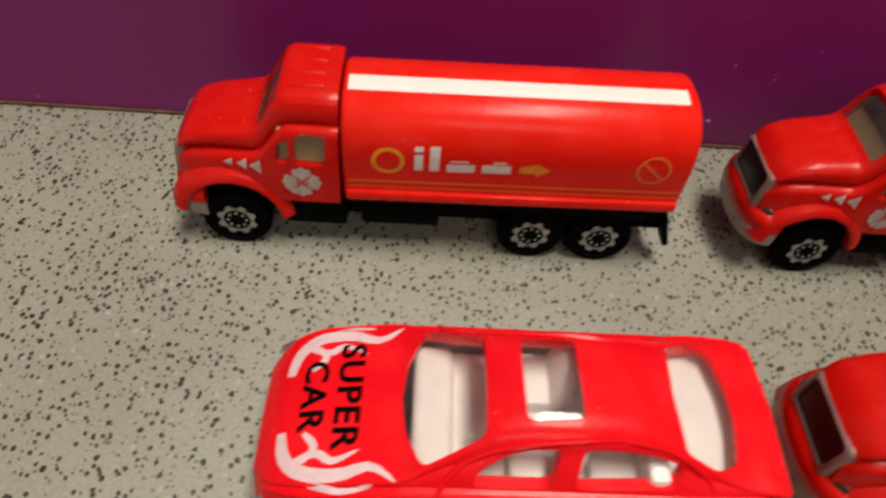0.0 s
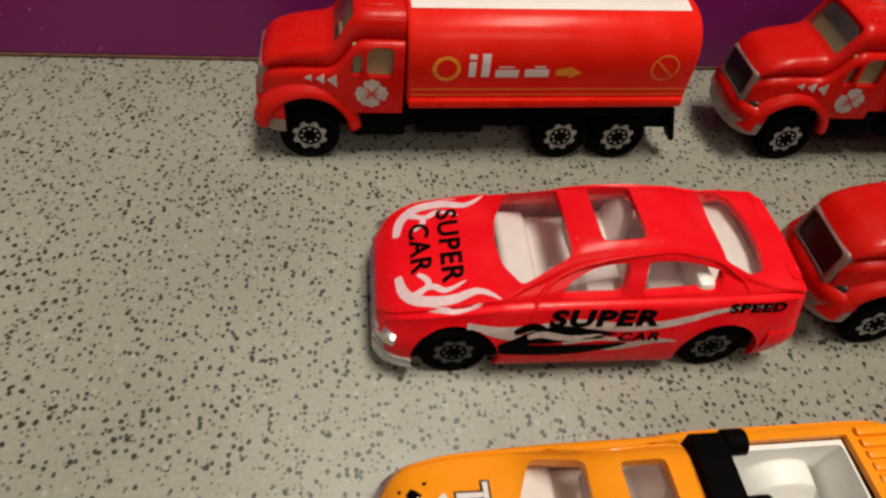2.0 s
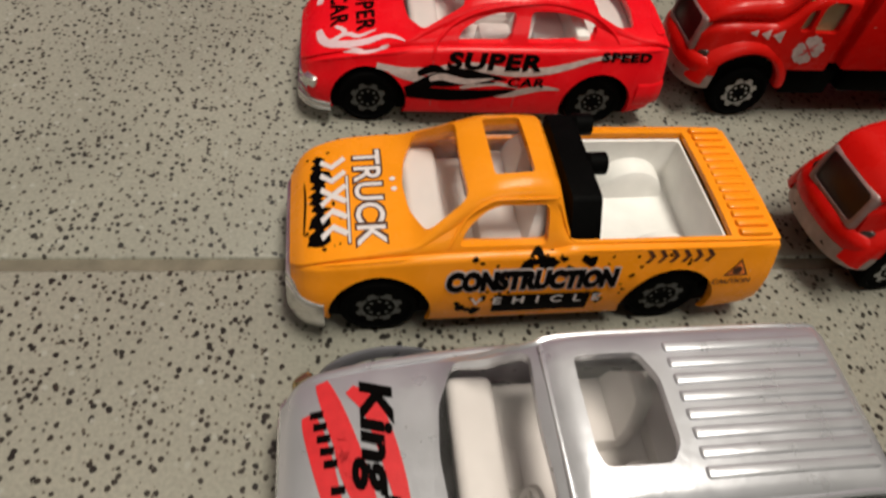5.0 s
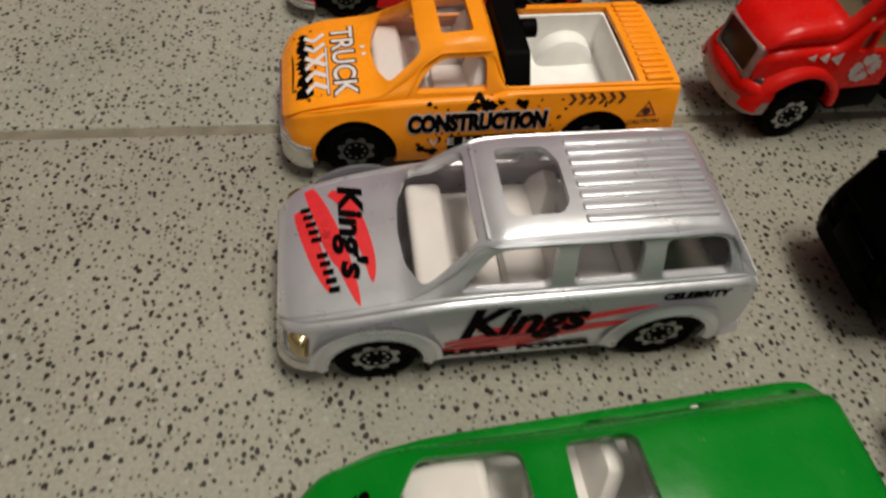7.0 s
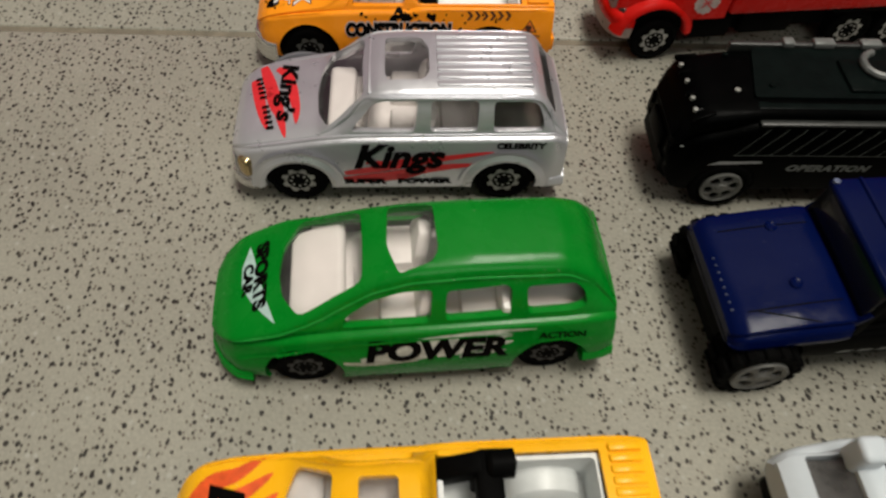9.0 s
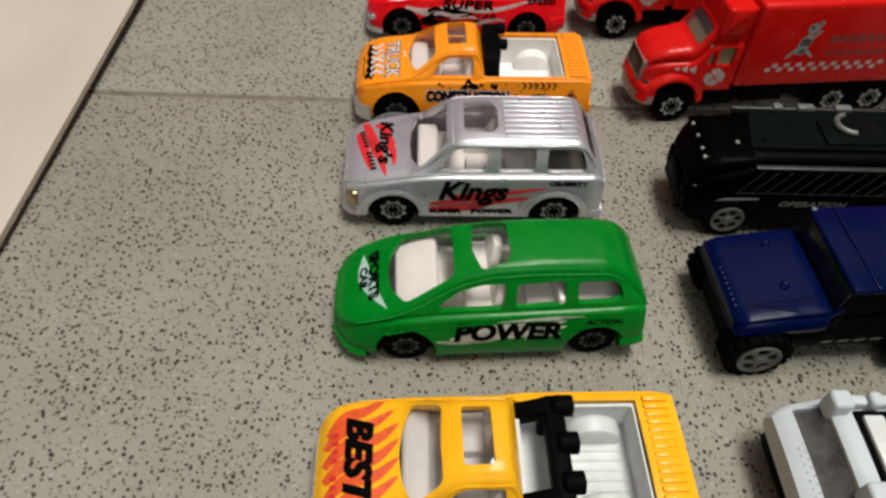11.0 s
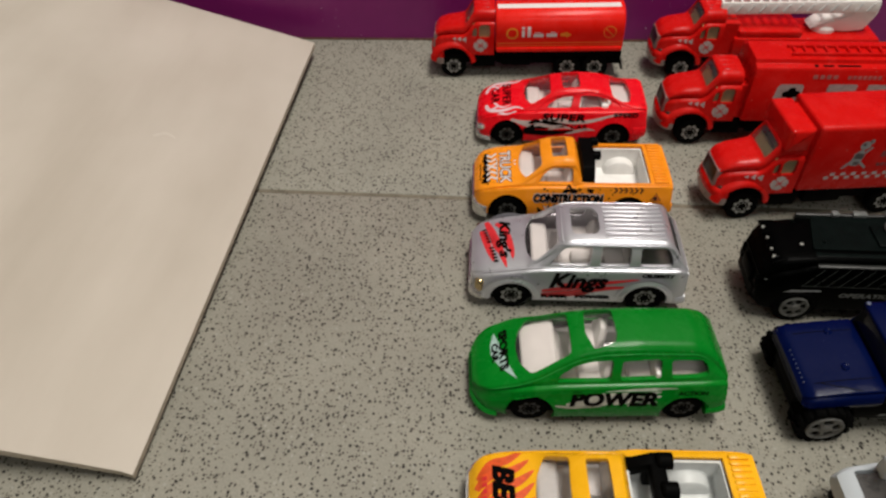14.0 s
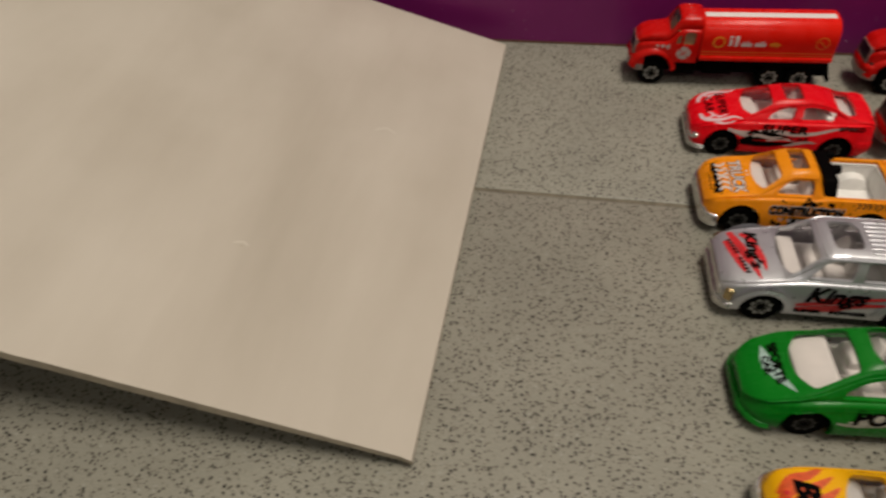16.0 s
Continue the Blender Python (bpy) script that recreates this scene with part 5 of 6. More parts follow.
def apron(levels):
    """A solid with a bowed front: (height, size) pairs from the bottom up."""
    bm = bmesh.new()
    rings = []
    for z, k in levels:
        pts = []
        for i in range(25):
            a = math.radians(-90 + i * 7.5)
            pts.append((-4.6 - 6.2 * k * abs(math.cos(a)) ** 0.75, 10.2 * k * math.copysign(abs(math.sin(a)) ** 0.82, a)))
        rings.append([bm.verts.new((x, y, z)) for x, y in pts])
    for p, q in zip(rings, rings[1:]):
        for i in range(25):
            bm.faces.new((p[i], p[(i + 1) % 25], q[(i + 1) % 25], q[i]))
    bm.faces.new(rings[0][::-1]), bm.faces.new(rings[-1])
    bmesh.ops.recalc_face_normals(bm, faces=bm.faces)
    return bm


def fender(s):
    bm = bmesh.new()
    rings = []
    for i in range(21):
        a = math.radians(4 + i * 8.4)
        c, q = math.cos(a), math.sin(a)
        rings.append([bm.verts.new((r * c, s * y, 7.4 + r * q)) for r, y in ((8.1, 7.0), (8.1, 9.9), (8.5, 10.3), (9.1, 10.3), (10.2, 9.6), (11.2, 7.6))])
    for p, q in zip(rings, rings[1:]):
        for i in range(6):
            bm.faces.new((p[i], p[(i + 1) % 6], q[(i + 1) % 6], q[i]))
    bm.faces.new(rings[0]), bm.faces.new(rings[-1][::-1])
    return bm


def truck_chassis(ob):
    bm = box(-7, 78, -6.4, 6.4, 6, 12.4, 0.5, 1)
    box(-7.6, 8.4, -8.2, 8.2, 8, 14.4, 0.5, 1, bm)
    box(8.6, 19.5, -9.0, 9.0, 5.6, 11.6, 0.6, 2, bm)
    part("chassis", bm, BLACK_PLASTIC, ob, "black plastic chassis")
    for s in (-1, 1):
        part("side_tank", box(22, 36, s * 7.4 - 1.6, s * 7.4 + 1.6, 6.2, 12.6, 0.9, 2), BLACK_PLASTIC, ob)
        part("rear_fender", box(45.6, 73, s * 7.6 - 1.9, s * 7.6 + 1.9, 11.4, 14.2, 0.8, 2), BLACK_PLASTIC, ob)
        part("mud_flap", turned(box(-0.6, 0.6, -2.0, 2.0, -9, 0, 0.3, 1), pose(75.8, s * 7.6, 13.6, 0, -18, 0)), BLACK_PLASTIC, ob)
        part("mud_flap_bracket", box(71.5, 76.2, s * 7.6 - 1.2, s * 7.6 + 1.2, 11.8, 13.8, 0.3, 1), BLACK_PLASTIC, ob)
    for x in (0, 53, 65.8):
        for s in (-1, 1):
            wheel(ob, x, s * 9.7, 6.0, 4.2)
        part("axle", turned(lathe([(0, -7), (0.8, -7), (0.8, 7), (0, 7)], 10), Matrix.Translation((x, 0, 6.0))), BLACK_PLASTIC, ob)


def truck(name, hub_x, hub_y, rz, label, slide=0.0):
    a = radians(rz)
    ob = thing(name, hub_x - 9.9 * math.sin(a), hub_y + 9.9 * math.cos(a), rz, label, "toy truck", "toy vehicles on the floor")
    bvh = truck_front(ob, slide)
    for kid in ob.children:
        kid.matrix_basis = pose(slide * MM, 0, 0) @ kid.matrix_basis
    if slide:
        part("cab_neck", box(14, 22, -8.2, 8.2, 12.5, 28, 0.5, 1), RED, ob)
    truck_chassis(ob)
    return ob, bvh


def tanker():
    ob, _ = truck("toy_tanker_truck", -31.8, 89.0, 1.7, "red die-cast toy oil tanker truck standing before the purple box")
    sec = []
    for i in range(33):
        a = math.radians(-32 + i * 244 / 32)
        c, s = math.cos(a), math.sin(a)
        sec.append((10.1 * math.copysign(abs(c) ** 0.78, c), 21.6 + 9.9 * math.copysign(abs(s) ** 0.80, s) if s > 0 else 21.6 + 8 * s))
    sec = [(9.7, 15.2)] + sec[3:-3] + [(-9.7, 15.2), (-9.9, 13.2), (9.9, 13.2)]
    bm = prism(sec, 19.2, 77.2, "x")
    bmesh.ops.bevel(bm, geom=[e for e in bm.edges if abs(e.verts[0].co.x - e.verts[1].co.x) < 0.01], offset=1.0, segments=3, affect="EDGES", profile=0.5)
    me = finish(bm, 40)
    bvh = tree(me)
    body = part("tank", me, TANK_RED, ob, "glossy red plastic tank")
    part("tank_flange", box(19.6, 76.8, -10.6, 10.6, 12.9, 15.0, 0.6, 2), TANK_RED, body)
    # The shine along the tank's top, laid on as a white strip.
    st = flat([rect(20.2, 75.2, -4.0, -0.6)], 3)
    part("tank_highlight", print_mesh(wrap_top(st, bvh, 0.12)), TANK_SHINE, body, "painted white highlight along the tank")
    flank("side_stripe", [rect(20.2, 76.4, 17.0, 17.4), rect(20.2, 76.4, 15.7, 16.0)], bvh, INK_ORANGE, body, 0.1)
    flank("tank_logo", ring(26.8, 22.0, 2.0, 2.75, 24), bvh, INK_YELLOW, body, 0.14)
    flank("tank_lettering", [rect(31.1, 32.5, 20.2, 23.6), rect(31.1, 32.5, 24.1, 25.1), rect(33.6, 35.2, 20.2, 25.2)], bvh, INK_WHITE, body, 0.14)
    flank("tank_lettering", [rect(36.4, 41.0, 20.1, 21.9), rect(42.2, 47.0, 20.2, 22.0), rect(37.0, 40.0, 22.3, 22.6), rect(44.0, 46.2, 22.3, 22.7)], bvh, INK_WHITE, body, 0.14)
    flank("arrow_print", [[(48.4, 20.5), (51.2, 20.5), (51.2, 19.8), (53.6, 21.2), (51.2, 22.6), (51.2, 21.9), (48.4, 21.9)]], bvh, INK_YELLOW, body, 0.14)
    flank("warning_print", ring(70.5, 22.2, 2.5, 2.9, 24) + [[(68.4, 23.7), (68.7, 24.0), (72.5, 20.6), (72.2, 20.3)]], bvh, INK_ORANGE, body, 0.14)
    body.matrix_basis = pose(0.0205, 0, 0.0155, 0, -1.2, 0) @ pose(-0.0205, 0, -0.0147)
    return ob


# White that stands in for the tank's highlight.
TANK_SHINE = plain("white_tank_shine", (0.86, 0.80, 0.78), 0.3, vary=0.06, scale=200)
INK_YELLOW = plain("amber_print", (0.85, 0.30, 0.02), 0.4, vary=0.2, scale=900)


def fire_truck():
    ob, _ = truck("toy_fire_engine", 69.3, 41.2, 1.5, "red die-cast toy rescue truck with a tall printed box body", -3.2)
    sec = [(-10.6, 13), (10.6, 13), (10.6, 35.6), (10.0, 36.6), (7.4, 37.2), (7.0, 38.6), (-7.0, 38.6), (-7.4, 37.2), (-10.0, 36.6), (-10.6, 35.6)]
    bm = prism(sec, 18.0, 84, "x")
    bmesh.ops.bevel(bm, geom=[e for e in bm.edges if abs(e.verts[0].co.x - e.verts[1].co.x) < 0.01], offset=0.8, segments=2, affect="EDGES", profile=0.5)
    me = finish(bm, 30)
    bvh = tree(me)
    part("box_body", me, RED, ob, "red plastic box body")
    bm = box(32, 82, -4.6, -3.6, 38.4, 40.0, 0.3, 1)
    box(32, 82, 1.6, 2.6, 38.4, 40.0, 0.3, 1, bm)
    for i in range(12):
        box(33.5 + i * 4.1, 34.5 + i * 4.1, -3.7, 1.7, 38.5, 39.6, 0.2, 1, bm)
    part("roof_ladder", bm, RED, ob, "moulded red ladder on the roof")
    flank("panel_print", [rounded([(27.2, 18.0), (38.0, 18.0), (38.0, 30.0), (28.2, 30.0)], 1.6, 3)], bvh, INK_PALE, ob, 0.1)
    flank("panel_print", [disc(34.0, 27.2, 1.5), disc(32.0, 25.6, 1.4), disc(36.0, 25.8, 1.4), disc(34.0, 24.6, 1.3), rect(33.4, 34.6, 22.4, 26)], bvh, INK_BLACK, ob, 0.18)
    flank("side_lettering", bars(40, 50, 32.4, 34.2, 4, 0.3) + bars(53, 66, 32.4, 34.0, 7, 0.3) + bars(69, 80, 32.4, 34.2, 4, 0.3), bvh, INK_PALE2, ob, 0.12)
    flank("panel_print", [rounded(rect(47, 58, 26.4, 30.2), 0.8, 2), rounded(rect(62, 74, 26.4, 30.2), 0.8, 2)], bvh, INK_PALE, ob, 0.1)
    lid("roof_print", [disc(40.5, -8.7, 0.8), rect(43, 47, -9.2, -8.3), rect(48.5, 57, -9.2, -8.3)], bvh, INK_BLACK, ob, 0.1)
    return ob


INK_PALE2 = plain("worn_pink_print", (0.62, 0.22, 0.20), 0.5, vary=0.4, scale=900)
INK_GREYDARK = plain("dark_grey_print", (0.10, 0.08, 0.08), 0.5, vary=0.4, scale=900)


def delivery_truck():
    ob, _ = truck("toy_box_truck", 80.2, -4.2, 6.6, "red die-cast toy box truck with checker prints on its tall body", -2.4)
    bm = prism(rounded([(-11, 13.4), (11, 13.4), (11, 41.0), (-11, 41.0)], 1.6, 3), 16.6, 84, "x")
    bmesh.ops.bevel(bm, geom=[e for e in bm.edges if abs(e.verts[0].co.x - e.verts[1].co.x) < 0.01], offset=1.0, segments=3, affect="EDGES", profile=0.5)
    me = finish(bm, 35)
    bvh = tree(me)
    part("box_body", me, RED, ob, "red plastic box body")
    dome = prism(rounded([(7.0, 30.8), (15.2, 30.8), (15.2, 39.6), (7.4, 39.6)], 1.0, 3), -10.3, 10.3, "y")
    bmesh.ops.bevel(dome, geom=[e for e in dome.edges if abs(e.verts[0].co.y - e.verts[1].co.y) < 0.01], offset=1.2, segments=3, affect="EDGES", profile=0.5)
    part("roof_fairing", dome, RED, ob)
    part("body_neck", box(14.6, 17.4, -8.4, 8.4, 16, 38.6, 0.4, 1), RED, ob)
    flank("cartoon_print", [rounded([(31.2, 24.8), (34.6, 24.4), (35.4, 29.8), (33.8, 31.8), (31.6, 30.0)], 1.0, 3), disc(34.0, 33.2, 1.8), disc(35.6, 34.8, 0.9), flame([(29.2, 23.4), (31.0, 25.8), (31.8, 27)], 0.9), flame([(37.4, 23.6), (35.4, 25.4), (34.6, 26)], 0.9), flame([(36.8, 32.6), (35.6, 30.8), (34.6, 29.8)], 0.8)], bvh, INK_GREY, ob, 0.1)
    flank("cartoon_print", [rounded([(31.7, 27.8), (35.0, 27.4), (35.0, 29.6), (32.2, 30.2)], 0.6, 2), disc(33.4, 33.6, 0.6), disc(35.2, 35.0, 0.4), rect(32.4, 34.4, 25.0, 26.4)], bvh, INK_GREYDARK, ob, 0.16)
    rng = random.Random(3)
    chk = []
    for i in range(20):
        for j in range(2):
            if (i + j) % 2 == 0:
                u, v = 24.4 + i * 1.85, 18.9 + j * 1.5
                chk.append([(u, v), (u + 1.75, v + rng.uniform(-0.1, 0.2)), (u + 1.65, v + 1.4), (u + 0.1, v + 1.3)])
    flank("checker_print", chk, bvh, INK_PALE, ob, 0.1)
    flank("side_lettering", bars(41, 66, 28.2, 30.8, 9, 0.3) + bars(41, 60, 24.2, 25.6, 12, 0.3), bvh, INK_WORN, ob, 0.1)
    return ob


INK_WORN = plain("worn_maroon_print", (0.30, 0.05, 0.05), 0.5, vary=0.5, scale=700)


def ladder_truck():
    ob, _ = truck("toy_ladder_truck", 73.6, 91.8, 1.7, "red die-cast toy ladder truck with a white boom along its back", -3.4)
    part("flat_bed", box(20.5, 84, -10.3, 10.3, 13.2, 21.5, 0.8, 2), RED, ob)
    part("bed_locker", box(22, 50, -9.4, 9.4, 21.4, 24.5, 0.8, 2), RED, ob)
    rig = part("turntable", turned(lathe([(0, 0), (5.4, 0), (5.4, 1.6), (4.6, 2.6), (0, 2.6)], 32), pose(62, 0, 21.4, 90, 0, 0)), WHITE_PLASTIC, ob, "white plastic turntable")
    arm = prism(rounded([(54, 23.2), (70, 21.8), (78, 22.6), (81.6, 30), (81.6, 35.4), (72, 35.0), (66, 29.5), (58, 27.0)], 1.2, 3), -4.2, 4.2, "y")
    bmesh.ops.bevel(arm, geom=[e for e in arm.edges if abs(e.verts[0].co.y - e.verts[1].co.y) < 0.01], offset=0.8, segments=2, affect="EDGES", profile=0.5)
    part("boom_arm", arm, WHITE_PLASTIC, rig)
    tilt = pose(12.6, 0, 30.2, 0, -1.0, 0)
    for s in (-1, 1):
        part("ladder_rail", turned(box(0, 68, s * 4.6 - 0.7, s * 4.6 + 0.7, 0, 5.6, 0.5, 2), tilt), WHITE_PLASTIC, rig)
        bm = bmesh.new()
        for i in range(13):
            merge(bm, turned(box(-0.4, 0.4, s * 5.4 - 0.3, s * 5.4 + 0.3, -2.2, 2.2, 0.2, 1), tilt @ pose(3 + i * 5.1, 0, 2.8, 0, 35, 0)))
        part("rail_webs", bm, GREY_PLASTIC, rig)
    for i in range(16):
        part("rung", turned(box(2 + i * 4.1, 3 + i * 4.1, -4.2, 4.2, 2.6, 3.6, 0.2, 1), tilt), WHITE_PLASTIC, rig)
    return ob


def armoured_truck():
    ob = thing("toy_armoured_truck", 85.2, -40.5, 0.6, "black die-cast toy armoured police truck with bolted nose plates", "toy truck", "toy vehicles on the floor")
    # x runs from the front axle
    K = [(-12.9, 8.8, 9.5, 13.5, 8.0, 16.2), (-12.5, 9.7, 8.5, 15.2, 9.0, 18.4), (-11.6, 10.4, 6.5, 17.6, 9.6, 22.0), (-10.3, 10.8, 5, 19.4, 9.9, 24.0), (-8.4, 10.9, 4.5, 20.4, 10.0, 24.9), (-4, 10.9, 4.5, 21.8, 9.9, 25.5), (0.6, 10.9, 4.5, 23.6, 9.6, 26.0), (3, 10.8, 4.5, 24.3, 9.4, 26.1), (66, 10.8, 4.5, 24.3, 9.4, 26.1), (71, 10.4, 5, 20, 8.4, 25), (72, 10, 6, 18, 8.2, 24)]
    W = (0, 50)
    outer = finish(loft(smoothed(K, -12.9, 72, 1.2, 0.4)), 22)
    me = cut(outer, [turned(lathe([(0, -30), (7.0, -30), (7.0, 30), (0, 30)], 40), Matrix.Translation((x, 0, 6.4))) for x in W])
    bvh = tree(me)
    part("body", me, BLACK_PAINT, ob, "worn black armoured body")
    part("nose_plate", turned(box(-2.0, 2.0, -7.6, 7.6, -0.6, 0.6, 0.4, 1), pose(-12.1, 0, 18.8, 0, -66, 0)), BLACK_PAINT, ob)
    part("ram_bumper", prism(rounded([(-9.5, -10.2), (-11.4, -10.2), (-13.3, -7.4), (-13.3, 7.4), (-11.4, 10.2), (-9.5, 10.2)], 0.8, 2), 7.2, 11.0, "z"), BLACK_PAINT, ob)
    part("push_bar", box(-13.9, -12.4, -4.6, 4.6, 10.6, 15.4, 0.7, 2), BLACK_PAINT, ob)
    for s in (-1, 1):
        part("nose_lug", box(-13.5, -11.5, s * 7.6 - 0.9, s * 7.6 + 0.9, 13.0, 16.0, 0.5, 2), BLACK_PAINT, ob)
    for y in (6.4, 1.3, -3.6, -6.6):
        part("bolt", turned(lathe([(0, -0.5), (0.42, -0.5), (0.5, 0.25), (0, 0.45)], 10), pose(-10.4, y, 24.55 if abs(y) < 6 else 24.3, 90, 0, 0)), BOLT_GREY, ob, "small bright bolt")
    for x, y in ((-1.8, -3.0), (-1.6, 7.6), (5.0, -2.4)):
        part("bolt", turned(lathe([(0, -0.5), (0.5, -0.5), (0.6, 0.3), (0, 0.5)], 10), pose(x, y, 26.15 if x < 0 else 27.1, 90, 0, 0)), BOLT_GREY if y < -2.5 else GUNMETAL, ob)
    for y in (-9.0, -5.4, 5.4, 9.0):
        part("guard_knob", turned(lathe([(0, -1.0), (0.9, -1.0), (1.0, 0.2), (0.6, 0.7), (0, 0.8)], 12), pose(-12.4 + 0.12 * abs(y), y, 11.6, 0, 0, -90)), BLACK_PAINT, ob)
    for y, a in ((-8.6, 12), (-2.2, -6), (4.4, 4), (8.8, -10)):
        part("nose_rib", turned(box(-2.2, 2.2, -0.45, 0.45, -0.5, 0.6, 0.25, 2), pose(-9.0, y, 24.3, 0, -14, a)), BLACK_PAINT, ob)
    for x, y, z in ((-11.3, -10.2, 14.6), (-11.5, -9.9, 17.4), (-9.6, -10.9, 11.0)):
        part("edge_chip", box(x - 0.5, x + 0.5, y - 0.12, y + 0.2, z - 0.12, z + 0.12, 0.08, 1), LUG_GREY, ob, "worn bright edge")
    part("hood_crease", turned(box(-5.2, 5.2, -0.18, 0.18, -0.15, 0.15, 0.1, 1), pose(-5.2, -6.2, 25.15, 0, -8, 8)), DARK_TRIM, ob)
    deck = prism(rounded([(0.8, -5.6), (66, -5.6), (66, 9.0), (4.0, 9.0)], 0.8, 2), 25.4, 26.9, "z")
    top = part("roof_deck", deck, GUNMETAL, ob, "dark green-grey roof deck")
    part("deck_step", box(1.2, 66, -8.2, -5.9, 25.0, 26.3, 0.4, 2), GUNMETAL, top)
    part("roof_rail", box(-0.5, 66, 9.1, 10.5, 25.0, 27.6, 0.4, 2), DARK_TRIM, top)
    for x in (10.5, 17, 27, 41):
        part("rail_lug", box(x, x + (4.4 if x > 12 else 2.4), 8.6, 10.8, 26.9, 28.4, 0.4, 2), LUG_GREY, top, "worn grey lug")
    part("roof_hatch", box(20.5, 36, -4.2, 5.0, 26.6, 27.7, 0.7, 2), GUNMETAL, top)
    part("roof_hatch", box(48, 62, -5.0, 5.0, 26.6, 27.8, 0.5, 2), GUNMETAL, top)
    tube = [(3.6 * math.cos(math.radians(a)), 3.6 * math.sin(math.radians(a))) for a in range(100, 271, 10)]
    bm = bmesh.new()
    rings = []
    for k, (u, v) in enumerate(tube):
        n = Vector((u, v, 0)).normalized()
        rings.append([bm.verts.new(Vector((28.5 + u, 2.6 + v, 28.4)) + n * 0.75 * math.cos(q) + Vector((0, 0, 0.75 * math.sin(q)))) for q in [math.pi * i / 4 for i in range(8)]])
    for p, q in zip(rings, rings[1:]):
        for i in range(8):
            bm.faces.new((p[i], p[(i + 1) % 8], q[(i + 1) % 8], q[i]))
    bm.faces.new(rings[0]), bm.faces.new(rings[-1][::-1])
    part("roof_handle", bm, LUG_GREY, top, "curved grey handle")
    part("side_ledge", box(1.6, 64, -10.9, -9.4, 24.0, 24.7, 0.3, 2), DARK_TRIM, ob)
    hatch = [[(-1.0, 16.2), (52, 16.2), (52, 16.38), (-1.0, 16.38)]]
    for i in range(14):
        u = -0.8 + i * 3.7
        hatch.append([(u, 16.3), (u + 0.22, 16.3), (u + 4.9, 23.4), (u + 4.68, 23.4)])
    flank("hatch_print", hatch, bvh, INK_GREYMID, ob, 0.14)
    flank("wing_line", [[(-4.4, 13.5), (5.8, 13.9), (5.8, 14.6), (-3.2, 14.5), (-5.6, 13.2)]], bvh, INK_GREY, ob, 0.14)
    flank("side_lettering", lettering("OPERATION", 11.8, 29.6, 11.5, 13.6, slant=0.15, bold=0.05, space=1.1), bvh, INK_GREYMID2, ob, 0.14)
    for x in W:
        for s in (-1, 1):
            wheel(ob, x, s * 11.6, 6.6, 5.4, "six")
    part("chassis", box(-10, 68, -6.0, 6.0, 3.6, 8.5, 0.5, 1), BLACK_PLASTIC, ob)


BOLT_GREY = plain("worn_bolt_metal", (0.30, 0.30, 0.28), 0.45, metal=0.3, vary=0.5)
LUG_GREY = plain("worn_grey_metal", (0.16, 0.17, 0.165), 0.4, vary=0.5)
DARK_TRIM = plain("dark_worn_trim", (0.022, 0.024, 0.023), 0.4, vary=0.6)
INK_GREYMID2 = plain("worn_grey_lettering", (0.22, 0.23, 0.22), 0.5, vary=0.6, scale=500)
INK_GREYMID = plain("thin_grey_print", (0.09, 0.10, 0.09), 0.5, vary=0.4, scale=900)


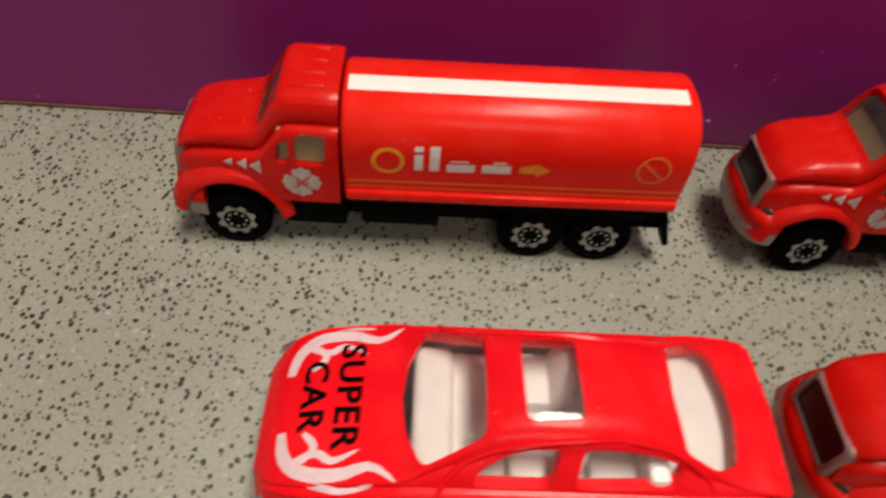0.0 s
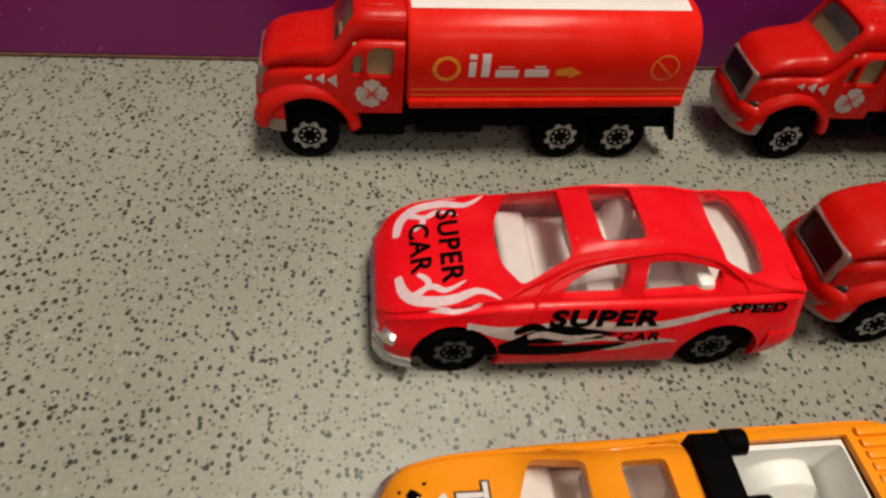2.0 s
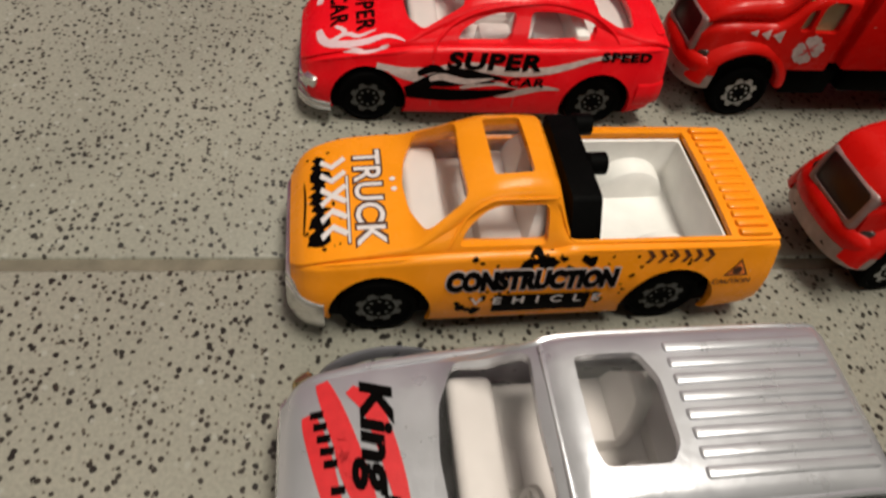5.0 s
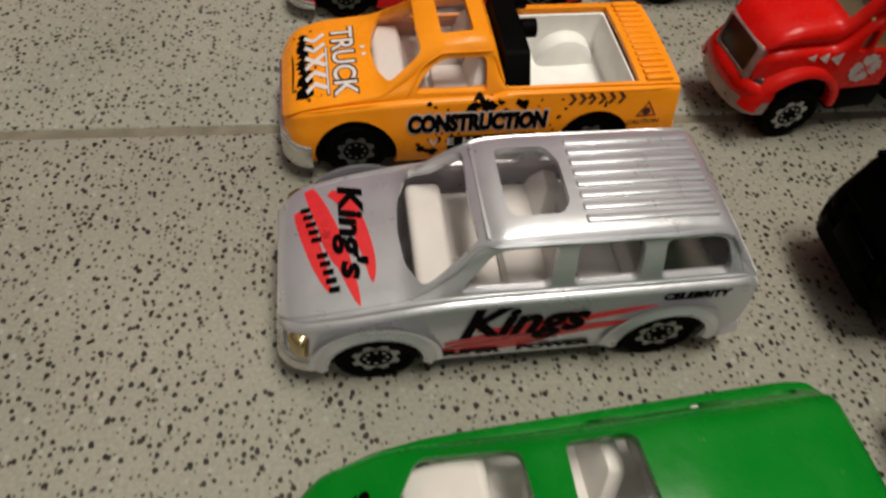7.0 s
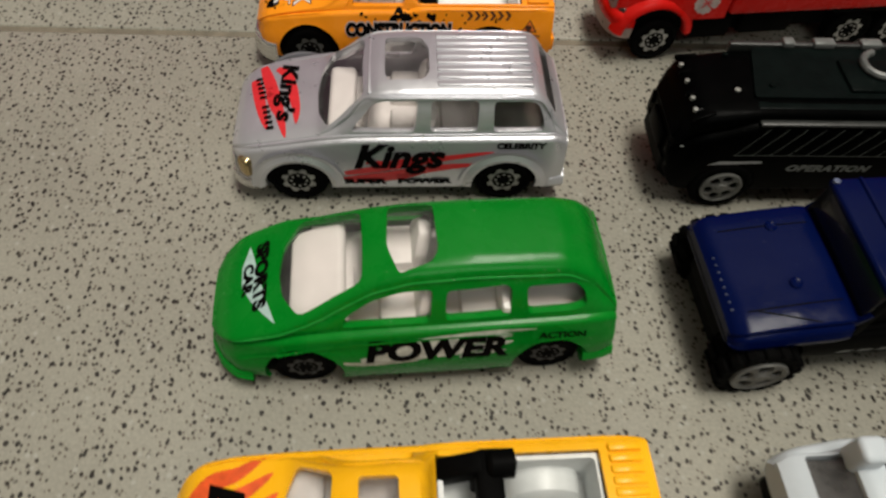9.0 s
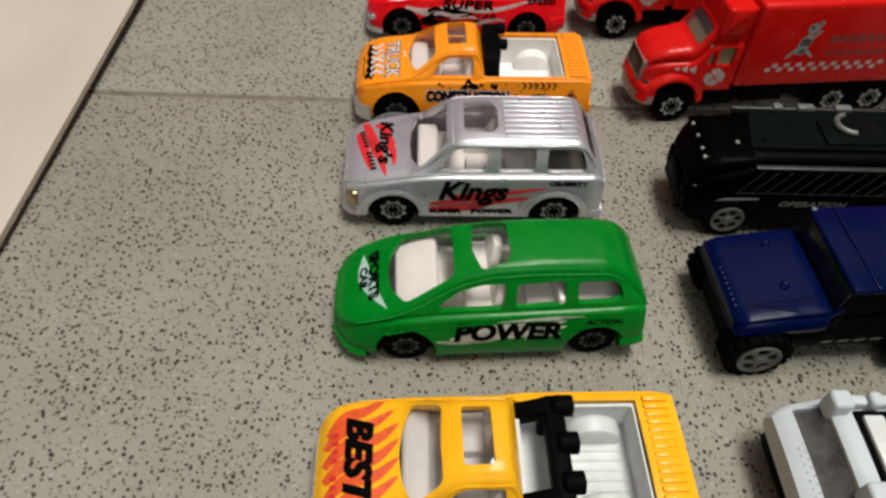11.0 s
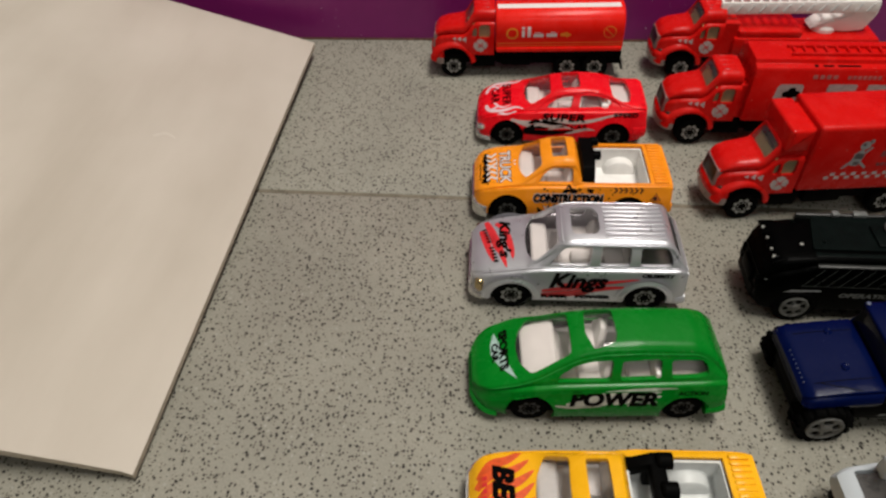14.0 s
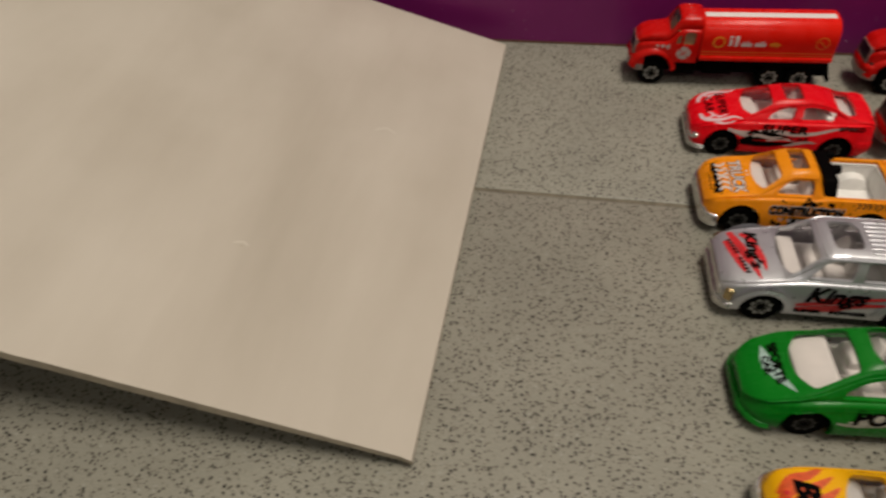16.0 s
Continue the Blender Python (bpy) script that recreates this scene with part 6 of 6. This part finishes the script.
def off_roader():
    ob = thing("toy_off_road_car", 80.3, -80.4, 4.2, "navy blue die-cast toy off-road car with chunky black tyres", "toy car", "toy vehicles on the floor")
    # black lower tub with wheel openings
    K = [(-5.4, 10.8, 7, 12.6, 10.4, 13.4), (-4.8, 11.8, 6.4, 13.4, 11, 14.2), (13, 12.2, 6, 13.8, 11.4, 14.6), (56, 12.2, 6, 17.0, 11.4, 18), (58, 11.4, 7, 16, 11, 17)]
    tub = finish(loft(smoothed(K, -5.4, 58, 1.5, 0.5)), 25)
    me = cut(tub, [turned(lathe([(0, -30), (8.6, -30), (8.6, 30), (0, 30)], 40), Matrix.Translation((x, 0, 7.0))) for x in (0, 40)])
    bvh = tree(me)
    part("tub", me, BLACK_PLASTIC, ob, "black lower body")
    # blue bonnet cap
    H = [(-7.6, 11.6, 13.6, 15.2, 11.0, 16.0), (-7.0, 12.7, 12.8, 16.2, 11.9, 17.0), (-5.6, 13.2, 12.0, 17.0, 12.3, 17.8), (-1, 13.3, 12.6, 17.8, 12.3, 18.7), (4, 13.3, 13.2, 18.5, 12.3, 19.5), (11.4, 13.3, 13.8, 19.3, 12.3, 20.3), (12.6, 13.1, 14.0, 19.3, 12.1, 20.3)]
    cap = finish(loft(smoothed(H, -7.6, 12.6, 0.8, 0.35)), 24)
    hood = part("bonnet", cap, BLUE, ob, "glossy navy blue bonnet")
    hb = tree(finish(loft(smoothed(H, -7.6, 12.6, 0.8, 0.35)), 24))
    for y in (-4.2, 8.0):
        part("bonnet_vent", turned(lathe([(0, -0.2), (0.9, -0.2), (1.1, 0.2), (0.7, 0.45), (0, 0.2)], 14), pose(5.0, y, 20.0 if y < 0 else 19.8, 90, 0, 0)), BLUE, hood)
    lid("bonnet_seam", [[(-6.4, -8.5), (11.6, -8.2), (11.6, -7.95), (-6.4, -8.2)], [(-2.8, -8.6), (6.8, -12.0), (7.0, -11.75), (-2.4, -8.4)], [(-6.4, 8.5), (11.6, 8.2), (11.6, 7.95), (-6.4, 8.2)]], hb, BLACK_PLASTIC, hood, 0.03)
    for i in range(8):
        part("rivet", box(-6.75, -6.35, -7.6 + i * 1.5, -7.25 + i * 1.5, 17.2, 17.95, 0.12, 1), RIVET, hood)
    part("grille", box(-6.4, -5.0, -8.0, 8.0, 8.0, 13.6, 0.6, 2), BLACK_PLASTIC, ob)
    cowl = turned(box(-0.7, 0.7, -12.2, 12.2, 0, 4.2, 0.4, 2), pose(12.6, 0, 17.8, 0, 30, 0))
    part("cowl", cowl, BLUE, ob)
    part("dashboard", box(12.8, 17, -11, 11, 13.5, 19, 0.6, 2), BLACK_PLASTIC, ob)
    ws = turned(box(-0.6, 0.6, -11.6, 11.6, 0, 8.6, 0.4, 2), pose(13.6, 0, 19.2, 0, 8, 0))
    part("windscreen", ws, SMOKE_BLACK, ob, "dark smoked windscreen")
    roof = part("roof", box(13.9, 46, -12.2, 12.2, 26.2, 27.9, 0.7, 3), BLUE, ob, "glossy navy blue roof")
    part("roof_seam", box(19.0, 19.6, -11.9, 11.9, 27.7, 28.3, 0.2, 2), BLUE, roof)
    part("roof_bolt", turned(lathe([(0, -0.4), (0.5, -0.4), (0.6, 0.3), (0, 0.5)], 10), pose(14.6, 11.2, 28.0, 90, 0, 0)), RIVET, roof)
    for x in (15.2, 30, 44.5):
        for s in (-1, 1):
            part("roof_pillar", box(x - 0.9, x + 0.9, s * 11.2 - 0.8, s * 11.2 + 0.8, 14, 26.6, 0.4, 2), BLACK_PLASTIC, ob)
    part("cabin", box(17, 45, -10.4, 10.4, 14, 25.6, 0.8, 2), BLACK_PLASTIC, ob, "dark cabin under the roof")
    for x in (0, 40):
        for s in (-1, 1):
            wheel(ob, x, s * 15.4, 7.1, 6.6, "five", 16)
    for u, v in ((14.5, 8.6), (18.3, 8.8), (22.1, 9.0), (25.9, 9.2)):
        flank("door_print", [[(u, v), (u + 2.4, v), (u + 3.2, v + 1.1), (u + 0.8, v + 1.1)]], bvh, INK_GREYMID2, ob, 0.12)
    part("chassis", box(-6, 54, -7.5, 7.5, 4.6, 9.4, 0.5, 1), BLACK_PLASTIC, ob)


RIVET = plain("small_worn_spots", (0.10, 0.12, 0.20), 0.4, vary=0.5)
SMOKE_BLACK = plain("dark_smoked_plastic", (0.008, 0.008, 0.010), 0.15, vary=0.2)


def pale_suv():
    ob = thing("toy_rally_car", 110.0, -122.8, 1.2, "pale grey die-cast toy car with dark windows and roof rails", "toy car", "toy vehicles on the floor")
    K = [(-33.6, 10.6, 10.4, 13.0, 10.0, 14.2), (-33.0, 11.6, 9.4, 14.0, 10.8, 15.2), (-31.6, 12.2, 6.5, 14.8, 11.2, 15.9), (-30.0, 12.6, 4, 15.6, 11.0, 16.6), (-26.4, 12.9, 3, 16.4, 10.6, 18.6), (-25.2, 13.0, 3, 17.0, 10.8, 20.6), (-23, 13.2, 3, 17.4, 10.8, 21.2), (10, 13.4, 3, 17.6, 10.4, 21.6), (30, 13.4, 3, 17.6, 10.2, 21.4), (34, 12.8, 4, 15, 9.6, 18)]
    W = (-20, 20)
    bvh = car_body(ob, K, PALE, W, 6.9, 5.8, [[(-20, 17.8), (-18.5, 20.2), (-1, 20.4), (-1, 17.8)], [(1, 17.8), (1, 20.4), (14, 20.4), (16, 17.8)]],
                   [([(-30.2, 10.4), (-25.2, 9.9), (-25.2, -9.9), (-30.2, -10.4)], 14.6, 0.5)])
    panes(ob, K, [("windscreen", lambda c, n: -30.8 < c.x < -24.6 and c.z > 15.0 and abs(n.y) < 0.7), ("side_window", lambda c, n: -21 < c.x < 17 and c.z > 17.2 and n.y < -0.5), ("side_window", lambda c, n: -21 < c.x < 17 and c.z > 17.2 and n.y > 0.5)], SMOKE)
    for s in (-1, 1):
        part("roof_rail", box(-23.5, 24, s * 9.2 - 1.1, s * 9.2 + 1.1, 20.6, 23.6, 0.7, 2), PALE, ob)
        part("rail_block", box(-26.0, -22.0, s * 9.0 - 2.0, s * 9.0 + 2.0, 18.6, 24.6, 0.9, 3), PALE, ob, "tall pale corner block")
        part("rail_block", box(-19.0, -16.4, s * 8.8 - 1.5, s * 8.8 + 1.5, 22.6, 25.2, 0.8, 3), PALE, ob)
    part("roof_slot", box(-21.5, 22, -7.7, 7.7, 20.9, 22.0, 0.3, 1), BLACK_PLASTIC, ob)
    for i in range(7):
        part("roof_panel", box(-20.4 + i * 5.4, -16.4 + i * 5.4, -6.4, 6.4, 21.2, 22.9, 0.5, 2), GREY_PLASTIC, ob)
    part("cabin", box(-27, 22, -10, 10, 8, 13.8, 0.6, 2), BLACK_PLASTIC, ob)
    part("front_bumper", box(-32.4, -27.5, -10.6, 10.6, 4.0, 10.2, 1.0, 2), BLACK_PLASTIC, ob, "black front bumper")
    running_gear(ob, W, 13.9, 5.8, base=(-29, 31, 11.5))
    lid("bonnet_print", [rect(-31.6 + 0.9 * (i % 2), -31.3 + 0.9 * (i % 2), -9 + i * 0.8, -8.6 + i * 0.8) for i in range(16)], bvh, INK_GREY, ob, 0.1)


PALE = paint("pale_grey_enamel", (0.56, 0.61, 0.65), rough=0.35, wear=0.3)

tanker()
ladder_truck()
saloon()
fire_truck()
pickup("toy_pickup_truck", 18.0, 4.0, 2.2, "orange die-cast toy pickup with black roll bar, white load bed", ORANGE, BLACK_PLASTIC, WHITE_PLASTIC, "truck")
delivery_truck()
estate()
armoured_truck()
minivan()
off_roader()
pickup("toy_pickup_truck", 22.0, -123.9, 2.5, "yellow die-cast toy pickup with flame prints and grey load bed", YELLOW, BLACK_PLASTIC, GREY_PLASTIC, "best")
pale_suv()
